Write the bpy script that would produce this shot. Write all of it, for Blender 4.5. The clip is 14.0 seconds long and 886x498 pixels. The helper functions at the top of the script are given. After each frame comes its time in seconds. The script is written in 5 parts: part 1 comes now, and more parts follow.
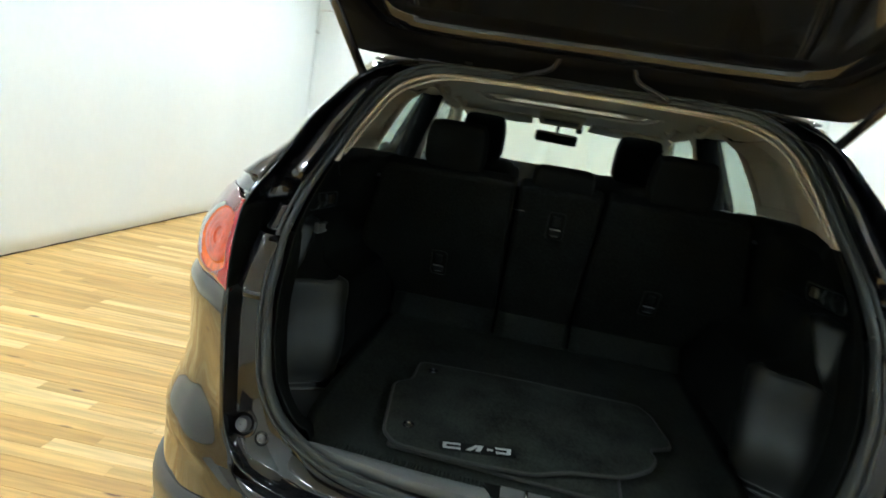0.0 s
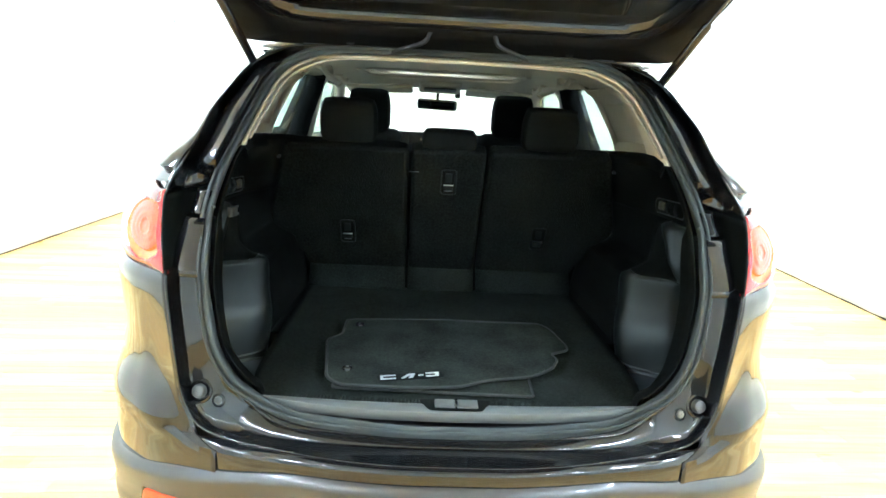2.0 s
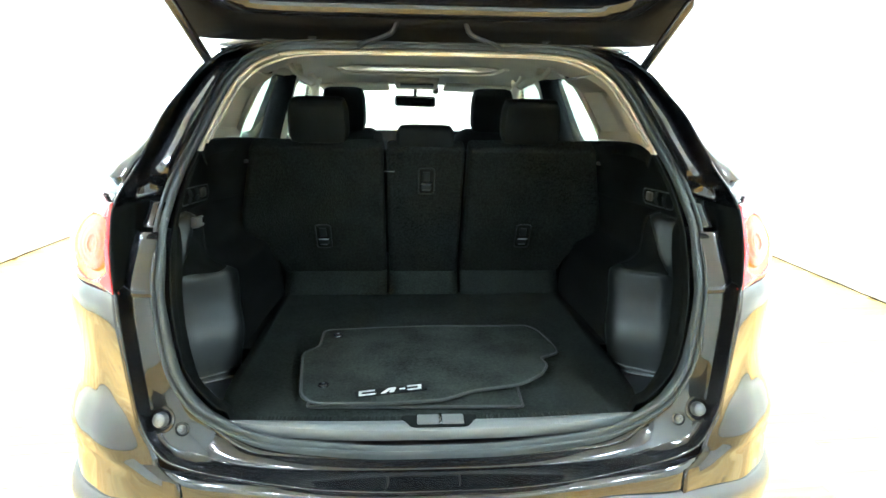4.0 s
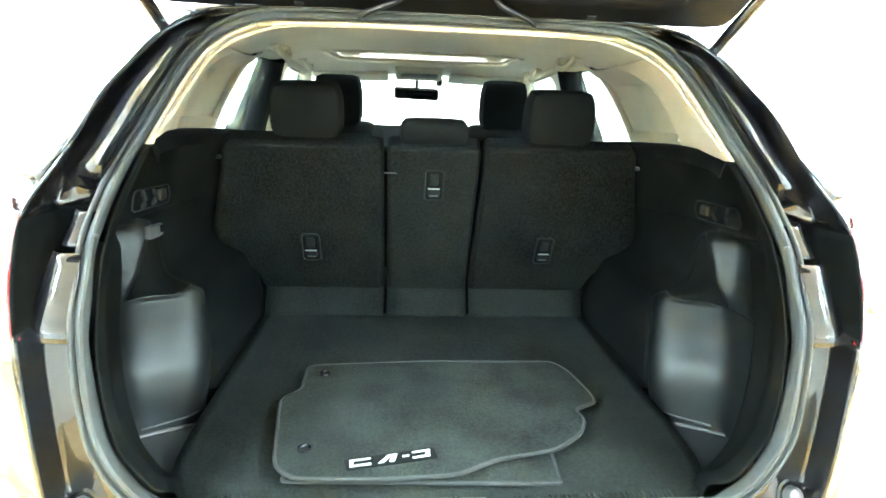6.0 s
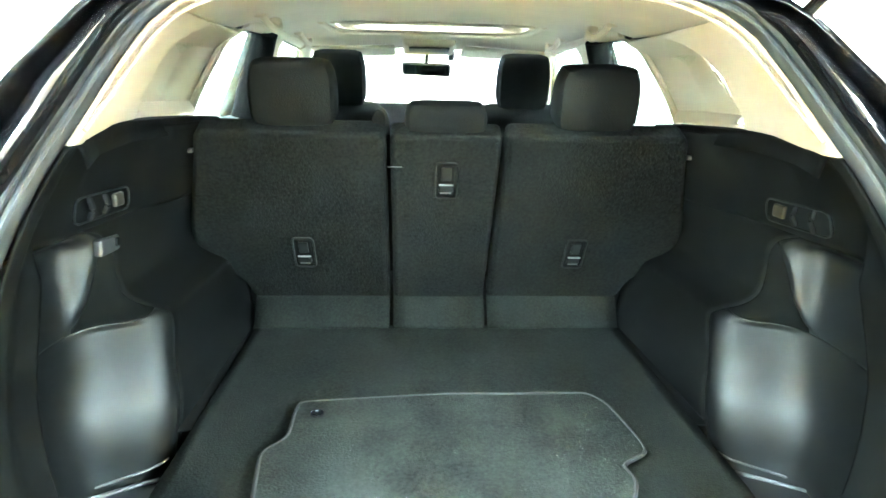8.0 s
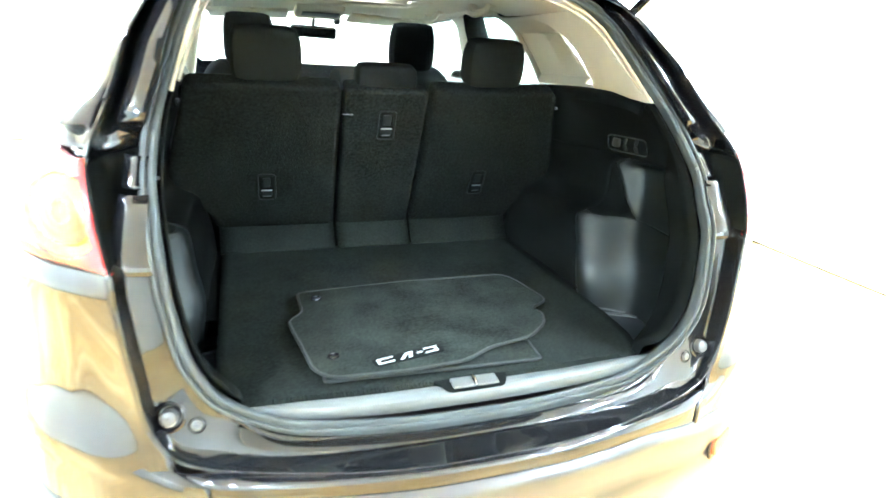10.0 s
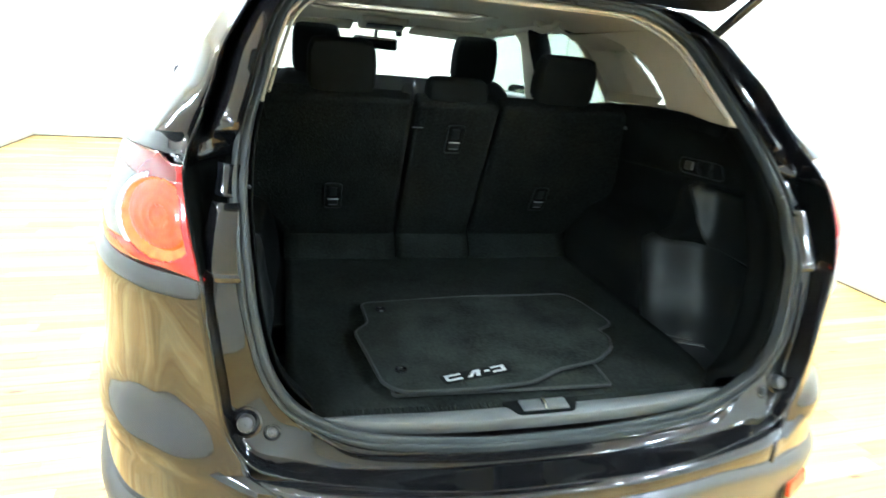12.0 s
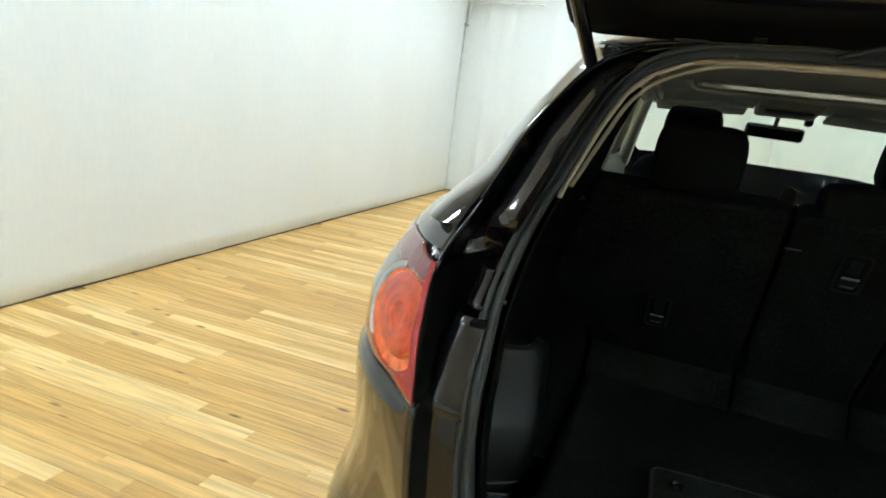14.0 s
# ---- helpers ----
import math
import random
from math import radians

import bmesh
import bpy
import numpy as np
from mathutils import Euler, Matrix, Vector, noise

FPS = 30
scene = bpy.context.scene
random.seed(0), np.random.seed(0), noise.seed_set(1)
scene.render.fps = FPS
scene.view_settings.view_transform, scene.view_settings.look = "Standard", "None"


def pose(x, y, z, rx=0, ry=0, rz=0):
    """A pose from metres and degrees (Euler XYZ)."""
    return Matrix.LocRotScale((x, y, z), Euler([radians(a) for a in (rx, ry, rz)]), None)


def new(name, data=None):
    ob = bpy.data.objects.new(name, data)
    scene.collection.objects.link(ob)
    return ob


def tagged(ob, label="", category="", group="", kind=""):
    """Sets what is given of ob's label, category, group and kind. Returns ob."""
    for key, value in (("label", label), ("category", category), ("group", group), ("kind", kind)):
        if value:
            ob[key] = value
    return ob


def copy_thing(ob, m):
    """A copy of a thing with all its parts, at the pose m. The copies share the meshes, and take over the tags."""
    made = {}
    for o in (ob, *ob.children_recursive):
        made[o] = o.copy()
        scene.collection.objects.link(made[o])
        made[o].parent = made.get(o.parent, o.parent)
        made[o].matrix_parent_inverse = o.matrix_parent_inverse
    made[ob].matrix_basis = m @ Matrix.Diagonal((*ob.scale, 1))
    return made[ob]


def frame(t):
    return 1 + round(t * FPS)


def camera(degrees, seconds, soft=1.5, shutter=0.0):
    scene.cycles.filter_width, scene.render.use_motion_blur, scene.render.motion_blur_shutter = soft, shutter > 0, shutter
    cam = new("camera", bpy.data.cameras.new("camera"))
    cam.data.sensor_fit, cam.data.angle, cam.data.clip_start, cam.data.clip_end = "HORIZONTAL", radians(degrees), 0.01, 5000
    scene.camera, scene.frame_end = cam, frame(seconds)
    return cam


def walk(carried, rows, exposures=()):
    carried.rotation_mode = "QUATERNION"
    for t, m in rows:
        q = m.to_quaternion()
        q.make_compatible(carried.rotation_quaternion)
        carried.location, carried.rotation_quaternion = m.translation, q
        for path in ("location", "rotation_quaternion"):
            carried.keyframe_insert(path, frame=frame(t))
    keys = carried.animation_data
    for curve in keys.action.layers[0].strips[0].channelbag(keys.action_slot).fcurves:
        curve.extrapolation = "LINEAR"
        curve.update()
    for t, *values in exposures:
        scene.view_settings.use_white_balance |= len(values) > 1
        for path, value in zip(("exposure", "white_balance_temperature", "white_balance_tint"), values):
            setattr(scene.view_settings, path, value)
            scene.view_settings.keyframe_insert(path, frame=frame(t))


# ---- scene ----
# camera: seconds, place in metres, turn in degrees
cam = camera(74.81, 14.0, soft=1.6, shutter=0.4)
PATH = [
    (0.0, -0.0927, -0.8181, 1.4024, 78.444, -9.307, 9.433),
    (0.5, -0.1714, -0.9285, 1.4000, 76.844, -6.810, 1.330),
    (1.0, -0.1449, -0.9958, 1.3978, 76.558, -5.637, 0.079),
    (1.5, -0.1068, -1.0201, 1.3941, 75.481, -4.207, -1.342),
    (2.0, -0.0969, -1.0137, 1.3876, 77.249, -2.955, -1.990),
    (2.5, -0.0952, -0.9984, 1.3846, 77.642, -1.538, -3.259),
    (3.0, -0.1124, -0.9742, 1.3866, 77.574, -1.393, -4.454),
    (5.3, 0.0085, -0.7514, 1.3763, 76.513, -0.980, -0.552),
    (5.5, -0.0215, -0.7072, 1.3806, 76.778, -3.226, -1.200),
    (6.0, -0.0933, -0.6144, 1.3690, 76.737, -1.987, -4.071),
    (6.5, -0.0681, -0.4948, 1.3712, 74.034, -1.683, -3.852),
    (7.0, -0.0274, -0.3806, 1.3740, 73.864, -1.207, -1.543),
    (7.2, -0.0103, -0.3488, 1.3717, 73.967, -1.222, -0.550),
    (9.3, -0.2788, -0.4892, 1.4095, 75.619, -0.775, -15.778),
    (9.5, -0.3007, -0.5665, 1.3939, 76.238, -0.945, -17.906),
    (10.0, -0.4107, -0.7648, 1.3880, 71.326, -2.772, -18.385),
    (10.5, -0.5653, -0.8884, 1.4035, 72.725, -2.323, -19.023),
    (11.0, -0.6618, -0.9502, 1.4007, 73.673, -2.345, -23.146),
    (11.5, -0.5570, -0.8709, 1.4029, 74.551, -6.054, -18.547),
    (12.0, -0.4833, -0.7303, 1.3945, 72.065, -4.271, -14.078),
    (12.5, -0.4850, -0.5457, 1.4218, 75.625, -5.935, -6.744),
    (13.0, -0.4384, -0.4644, 1.4313, 76.646, -14.014, 11.147),
    (13.5, -0.3807, -0.4003, 1.4364, 75.473, -13.332, 20.550),
    (14.0, -0.3706, -0.4373, 1.4176, 75.683, -7.045, 22.929),
]
EXPOSURE = [(t, stops, 5600 if t < 0.2 else 5270 if t < 13.2 and not 5 < t < 10 else 5350 if t < 13.8 else 5700, 3 if 5 < t < 10 else 7) for t, stops in (
    (0.0, 0.05), (0.5, 0.7), (1.0, 1.0), (1.5, 1.6), (3.0, 1.7), (5.5, 3.1), (6.5, 3.78), (7.0, 4.03), (9.5, 4.15), (10.0, 3.25), (10.5, 2.5), (11.0, 1.85),
    (11.5, 1.35), (12.0, 1.55), (12.5, 2.3), (13.0, 2.35), (13.5, 0.7), (14.0, -0.15))]
walk(cam, [(t, pose(x, y, z, rx, ry, rz)) for t, x, y, z, rx, ry, rz in PATH], EXPOSURE)

# ---- world: a closed hall, so only a faint grey outside ----
world = bpy.data.worlds.new("world")
world.use_nodes = True
world.node_tree.nodes["Background"].inputs[0].default_value = (0.8, 0.85, 0.9, 1)
world.node_tree.nodes["Background"].inputs[1].default_value = 0.15
scene.world = world

LAMP_POWER = 190.0


# ---- materials ----
def material(name, color, rough=0.5, metal=0.0, coat=0.0, vary=0.0, scale=8.0, fine=0.0, fine_scale=300.0, bump=0.0, bump_scale=200.0,
             sheen=0.0, trans=0.0, ior=1.5, emit=0.0, rough_vary=0.0, stretch=(1, 1, 1), spec=0.5, coat_ior=1.5):
    m = bpy.data.materials.new(name)
    m.use_nodes = True
    nt = m.node_tree
    p = nt.nodes["Principled BSDF"]
    p.inputs["Base Color"].default_value = (*color, 1)
    p.inputs["Roughness"].default_value = rough
    p.inputs["Metallic"].default_value = metal
    p.inputs["Coat Weight"].default_value = coat
    p.inputs["Coat Roughness"].default_value = 0.03
    p.inputs["Coat IOR"].default_value = coat_ior
    p.inputs["Sheen Weight"].default_value = sheen
    p.inputs["Transmission Weight"].default_value = trans
    p.inputs["IOR"].default_value = ior
    p.inputs["Specular IOR Level"].default_value = spec
    if emit:
        p.inputs["Emission Color"].default_value = (0.94, 1.0, 1.0, 1)
        p.inputs["Emission Strength"].default_value = emit
    coord = nt.nodes.new("ShaderNodeTexCoord")
    mapping = nt.nodes.new("ShaderNodeMapping")
    mapping.inputs["Scale"].default_value = stretch
    nt.links.new(coord.outputs["Object"], mapping.inputs["Vector"])

    def noise_at(s, detail=4.0):
        n = nt.nodes.new("ShaderNodeTexNoise")
        n.inputs["Scale"].default_value = s
        n.inputs["Detail"].default_value = detail
        nt.links.new(mapping.outputs[0], n.inputs["Vector"])
        return n

    if vary or fine:
        value = nt.nodes.new("ShaderNodeMath")
        value.operation = "ADD"
        for k, (amount, s) in enumerate(((vary, scale), (fine, fine_scale))):
            n = noise_at(s)
            r = nt.nodes.new("ShaderNodeMapRange")
            r.inputs["From Min"].default_value, r.inputs["From Max"].default_value = 0.25, 0.75
            r.inputs["To Min"].default_value, r.inputs["To Max"].default_value = 0.5 - amount, 0.5 + amount
            nt.links.new(n.outputs["Fac"], r.inputs["Value"])
            nt.links.new(r.outputs[0], value.inputs[k])
        mul = nt.nodes.new("ShaderNodeVectorMath")
        mul.operation = "SCALE"
        mul.inputs[0].default_value = color
        nt.links.new(value.outputs[0], mul.inputs["Scale"])
        nt.links.new(mul.outputs[0], p.inputs["Base Color"])
    if rough_vary:
        n = noise_at(scale * 2)
        r = nt.nodes.new("ShaderNodeMapRange")
        r.inputs["To Min"].default_value, r.inputs["To Max"].default_value = max(rough - rough_vary, 0.02), rough + rough_vary
        nt.links.new(n.outputs["Fac"], r.inputs["Value"])
        nt.links.new(r.outputs[0], p.inputs["Roughness"])
    if bump:
        n = noise_at(bump_scale, 2.0)
        b = nt.nodes.new("ShaderNodeBump")
        b.inputs["Strength"].default_value = bump
        b.inputs["Distance"].default_value = 0.002
        nt.links.new(n.outputs["Fac"], b.inputs["Height"])
        nt.links.new(b.outputs[0], p.inputs["Normal"])
    return m


PAINT = material("black_car_paint", (0.007, 0.007, 0.008), 0.12, 0.0, 1.0, vary=0.15, scale=30, fine=0.25, fine_scale=900, rough_vary=0.03, spec=0.15, coat_ior=1.48)
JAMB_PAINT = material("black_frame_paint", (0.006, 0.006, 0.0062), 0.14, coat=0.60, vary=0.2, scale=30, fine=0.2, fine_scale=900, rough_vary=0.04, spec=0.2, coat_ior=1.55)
BUMPER_PLASTIC = material("satin_bumper_plastic", (0.020, 0.0195, 0.019), 0.34, coat=0.35, vary=0.2, scale=6, bump=0.06, bump_scale=700, spec=0.6)
GLOSS_TRIM = material("gloss_black_trim", (0.006, 0.006, 0.0065), 0.22, coat=0.35, vary=0.2, scale=20)
RUBBER = material("grey_rubber_seal", (0.039, 0.043, 0.041), 0.70, spec=0.2, vary=0.25, scale=14, bump=0.1, bump_scale=400)
DARK_RUBBER = material("dark_rubber", (0.012, 0.012, 0.012), 0.5, vary=0.2, scale=20)
BEIGE = material("beige_trim_cloth", (0.50, 0.44, 0.32), 0.8, vary=0.06, scale=5, fine=0.08, fine_scale=500, bump=0.12, bump_scale=900, sheen=0.1)
BEIGE_PLASTIC = material("beige_trim_plastic", (0.52, 0.45, 0.325), 0.6, vary=0.06, scale=5, bump=0.1, bump_scale=900)
TRIM = material("black_grained_trim", (0.0050, 0.0056, 0.0052), 0.43, vary=0.25, scale=7, fine=0.15, fine_scale=600, bump=0.25, bump_scale=800, rough_vary=0.05, spec=0.38)
TRIM.node_tree.nodes["Principled BSDF"].inputs["Specular Tint"].default_value = (0.93, 1.0, 0.95, 1)
LIP_BEIGE = material("beige_edge_lip", (0.30, 0.26, 0.19), 0.7, vary=0.06, scale=8)
FELT = material("black_felt_trim", (0.0040, 0.0046, 0.0039), 0.9, vary=0.25, scale=9, fine=0.3, fine_scale=700, bump=0.3, bump_scale=900, spec=0.05)
CARPET = material("charcoal_carpet", (0.0122, 0.0144, 0.0120), 0.95, vary=0.3, scale=9, fine=0.6, fine_scale=170, bump=0.5, bump_scale=260, spec=0.04)
SEAT_BACK = material("black_seat_carpet", (0.0076, 0.0086, 0.0074), 0.95, vary=0.35, scale=9, fine=0.8, fine_scale=130, bump=0.7, bump_scale=200, spec=0.04)
SEAT_CLOTH = material("black_seat_cloth", (0.0066, 0.0073, 0.0064), 0.92, vary=0.25, scale=8, fine=0.4, fine_scale=450, bump=0.4, bump_scale=300, spec=0.04)
MAT_PILE = material("grey_mat_pile", (0.0150, 0.0174, 0.0145), 0.95, vary=0.62, scale=9, fine=0.5, fine_scale=160, bump=0.6, bump_scale=240, spec=0.04)
MAT_EDGE = material("mat_binding", (0.0135, 0.0155, 0.0130), 0.9, vary=0.2, scale=20, bump=0.4, bump_scale=500)
SILL_PLASTIC = material("grey_sill_plastic", (0.088, 0.092, 0.086), 0.45, vary=0.2, scale=10, bump=0.2, bump_scale=700, rough_vary=0.06)
BADGE_SILVER = material("badge_silver", (0.42, 0.43, 0.42), 0.4, 0.3, vary=0.05, scale=30)
CHROME = material("chrome", (0.85, 0.85, 0.86), 0.12, 1.0, vary=0.05, scale=30)
SATIN_METAL = material("satin_metal", (0.5, 0.5, 0.5), 0.35, 1.0, vary=0.1, scale=30)
TRAY_PLASTIC = material("dark_tray_plastic", (0.018, 0.020, 0.0195), 0.3, vary=0.2, scale=20)
HANDLE_RIM = material("handle_rim_plastic", (0.0095, 0.0105, 0.0098), 0.7, vary=0.3, scale=60, spec=0.15)
AMBER_GREY = material("dull_amber_lens", (0.040, 0.033, 0.019), 0.4, vary=0.2, scale=60)
GREY_PLASTIC = material("grey_plastic", (0.06, 0.062, 0.062), 0.4, vary=0.15, scale=30)
WHITE_CLIP = material("white_clip", (0.75, 0.75, 0.72), 0.45, vary=0.05, scale=40)
GLASS = material("window_glass", (0.86, 0.95, 0.89), 0.0, trans=1.0, ior=1.05, spec=0.5)
SIDE_GLASS = material("side_window_glass", (0.40, 0.475, 0.415), 0.0, trans=1.0, ior=1.05, spec=0.5)
GATE_TRIM = material("grained_gate_trim", (0.004, 0.004, 0.004), 0.55, vary=0.25, scale=14, bump=0.2, bump_scale=700, spec=0.06)
DARK_GLASS = material("privacy_glass", (0.012, 0.012, 0.012), 0.04, coat=1.0, vary=0.1, scale=10)
MIRROR = material("mirror_glass", (0.26, 0.28, 0.25), 0.05, 1.0)
LENS_RED = material("red_lamp_lens", (0.30, 0.007, 0.006), 0.14, coat=0.6, coat_ior=1.42, vary=0.15, scale=25)
LENS_ORANGE = material("orange_red_reflector", (0.50, 0.052, 0.006), 0.30, coat=0.6, coat_ior=1.42, vary=0.40, scale=45, bump=0.25, bump_scale=160, spec=0.25)
LENS_BOWL = material("orange_bowl", (0.66, 0.11, 0.010), 0.25, coat=0.6, coat_ior=1.42, vary=0.35, scale=60, bump=0.3, bump_scale=120, spec=0.3)
LENS_SMOKED = material("smoked_red_lens", (0.16, 0.030, 0.032), 0.10, coat=0.9, vary=0.2, scale=25)
LENS_CLEAR = material("smoky_clear_lens", (0.15, 0.15, 0.147), 0.08, 0.45, coat=1.0, vary=0.25, scale=18)
TYRE = material("tyre_rubber", (0.02, 0.02, 0.02), 0.75, vary=0.3, scale=20, bump=0.3, bump_scale=120)
ALLOY = material("alloy_rim", (0.45, 0.45, 0.46), 0.3, 1.0, vary=0.1, scale=20)
SHEET = material("white_wall_sheet", (0.80, 0.84, 0.825), 0.85, vary=0.035, scale=0.9, fine=0.02, fine_scale=40, bump=0.25, bump_scale=9, stretch=(1, 1, 0.25))
CEILING_PAINT = material("ceiling_paint", (0.80, 0.80, 0.78), 0.9, vary=0.05, scale=1.5)
FOOT_SHADE = material("painted_foot_shade", (0.035, 0.028, 0.02), 0.8, vary=0.3, scale=12)
LAMP_GLOW = material("lamp_diffuser", (0.9, 0.9, 0.9), 0.6, emit=LAMP_POWER)
LAMP_FRAME = material("lamp_frame", (0.7, 0.7, 0.7), 0.5, vary=0.05, scale=20)


def wood():
    """Pale oak strips: each board has its own tone, long grain and a few dark knots."""
    m = bpy.data.materials.new("oak_strip_floor")
    m.use_nodes = True
    nt = m.node_tree
    p = nt.nodes["Principled BSDF"]
    info = nt.nodes.new("ShaderNodeObjectInfo")
    island = nt.nodes.new("ShaderNodeNewGeometry")
    add = nt.nodes.new("ShaderNodeMath")
    add.operation = "ADD"
    nt.links.new(info.outputs["Random"], add.inputs[0])
    nt.links.new(island.outputs["Random Per Island"], add.inputs[1])
    frac = nt.nodes.new("ShaderNodeMath")
    frac.operation = "FRACT"
    nt.links.new(add.outputs[0], frac.inputs[0])
    ramp = nt.nodes.new("ShaderNodeValToRGB")
    e = ramp.color_ramp.elements
    e[0].position, e[0].color = 0.0, (0.55, 0.32, 0.085, 1)
    e[1].position, e[1].color = 1.0, (0.81, 0.59, 0.25, 1)
    for pos, col in ((0.35, (0.64, 0.40, 0.120, 1)), (0.75, (0.71, 0.46, 0.155, 1))):
        k = ramp.color_ramp.elements.new(pos)
        k.color = col
    nt.links.new(frac.outputs[0], ramp.inputs[0])
    geo = nt.nodes.new("ShaderNodeTexCoord")
    shift = nt.nodes.new("ShaderNodeVectorMath")
    shift.operation = "ADD"
    offset = nt.nodes.new("ShaderNodeCombineXYZ")
    scale = nt.nodes.new("ShaderNodeMath")
    scale.operation = "MULTIPLY"
    scale.inputs[1].default_value = 37.0
    nt.links.new(frac.outputs[0], scale.inputs[0])
    nt.links.new(scale.outputs[0], offset.inputs[2])
    nt.links.new(geo.outputs["Object"], shift.inputs[0])
    nt.links.new(offset.outputs[0], shift.inputs[1])
    mapping = nt.nodes.new("ShaderNodeMapping")
    mapping.inputs["Scale"].default_value = (1.1, 22.0, 1.0)
    nt.links.new(shift.outputs[0], mapping.inputs["Vector"])
    grain = nt.nodes.new("ShaderNodeTexNoise")
    grain.inputs["Scale"].default_value, grain.inputs["Detail"].default_value = 2.2, 6.0
    nt.links.new(mapping.outputs[0], grain.inputs["Vector"])
    r = nt.nodes.new("ShaderNodeMapRange")
    r.inputs["From Min"].default_value, r.inputs["From Max"].default_value = 0.3, 0.7
    r.inputs["To Min"].default_value, r.inputs["To Max"].default_value = 0.74, 1.20
    nt.links.new(grain.outputs["Fac"], r.inputs["Value"])
    mul = nt.nodes.new("ShaderNodeVectorMath")
    mul.operation = "SCALE"
    nt.links.new(ramp.outputs[0], mul.inputs[0])
    nt.links.new(r.outputs[0], mul.inputs["Scale"])
    knot_map = nt.nodes.new("ShaderNodeMapping")
    knot_map.inputs["Scale"].default_value = (3.2, 11.0, 1.0)
    nt.links.new(shift.outputs[0], knot_map.inputs["Vector"])
    knots = nt.nodes.new("ShaderNodeTexVoronoi")
    knots.inputs["Scale"].default_value = 0.8
    nt.links.new(knot_map.outputs[0], knots.inputs["Vector"])
    kr = nt.nodes.new("ShaderNodeMapRange")
    kr.inputs["From Min"].default_value, kr.inputs["From Max"].default_value = 0.05, 0.12
    nt.links.new(knots.outputs["Distance"], kr.inputs["Value"])
    mix = nt.nodes.new("ShaderNodeMix")
    mix.data_type = "RGBA"
    mix.inputs[6].default_value = (0.20, 0.10, 0.04, 1)
    nt.links.new(kr.outputs[0], mix.inputs[0])
    nt.links.new(mul.outputs[0], mix.inputs[7])
    nt.links.new(mix.outputs[2], p.inputs["Base Color"])
    p.inputs["Roughness"].default_value = 0.42
    bump = nt.nodes.new("ShaderNodeBump")
    bump.inputs["Strength"].default_value, bump.inputs["Distance"].default_value = 0.15, 0.001
    nt.links.new(grain.outputs["Fac"], bump.inputs["Height"])
    nt.links.new(bump.outputs[0], p.inputs["Normal"])
    return m


WOOD = wood()


# ---- mesh helpers ----
def spline(points, n):
    """n points along a smooth curve through the given ones, evenly spaced by length."""
    pts = [Vector(q) for q in points]
    ext = [2 * pts[0] - pts[1], *pts, 2 * pts[-1] - pts[-2]]
    dense = []
    for i in range(1, len(ext) - 2):
        a, b, c, d = ext[i - 1], ext[i], ext[i + 1], ext[i + 2]
        for k in range(12):
            t = k / 12
            dense.append(0.5 * ((2 * b) + (c - a) * t + (2 * a - 5 * b + 4 * c - d) * t * t + (3 * b - a - 3 * c + d) * t ** 3))
    dense.append(pts[-1])
    lengths = np.concatenate([[0], np.cumsum([(dense[i + 1] - dense[i]).length for i in range(len(dense) - 1)])])
    want = np.linspace(0, lengths[-1], n)
    cols = [np.interp(want, lengths, [q[k] for q in dense]) for k in range(len(dense[0]))]
    return [Vector(q) for q in zip(*cols)]


def grid(rows, closed=False, skip=None):
    """A bmesh through rows of equally many points."""
    bm = bmesh.new()
    vs = [[bm.verts.new(q) for q in row] for row in rows]
    n = len(rows[0])
    for i in range(len(rows) - 1):
        for j in range(n if closed else n - 1):
            quad = (vs[i][j], vs[i][(j + 1) % n], vs[i + 1][(j + 1) % n], vs[i + 1][j])
            if skip and skip(sum((v.co for v in quad), Vector()) / 4):
                continue
            bm.faces.new(quad)
    bmesh.ops.remove_doubles(bm, verts=bm.verts, dist=1e-5)
    return bm


def mirrored(rows):
    """Rows given for one half, carried on over the middle (x = 0 is the first point of each row)."""
    return [[Vector((-q[0], q[1], q[2])) for q in reversed(row[1:])] + list(row) for row in rows]


def flip(rows, s):
    return [[Vector((s * q[0], q[1], q[2])) for q in row] for row in rows]


def rbox(size, at=(0, 0, 0), turn=(0, 0, 0), round_by=0.01, segments=3, taper=1.0):
    bm = bmesh.new()
    bmesh.ops.create_cube(bm, size=1.0)
    for v in bm.verts:
        k = taper if v.co.z > 0 else 1.0
        v.co = Vector((v.co.x * size[0] * k, v.co.y * size[1] * k, v.co.z * size[2]))
    if round_by:
        bmesh.ops.bevel(bm, geom=list(bm.edges), offset=min(round_by, min(size) * 0.49), segments=segments, profile=0.5, affect="EDGES")
    bm.transform(pose(*at, *turn))
    return bm


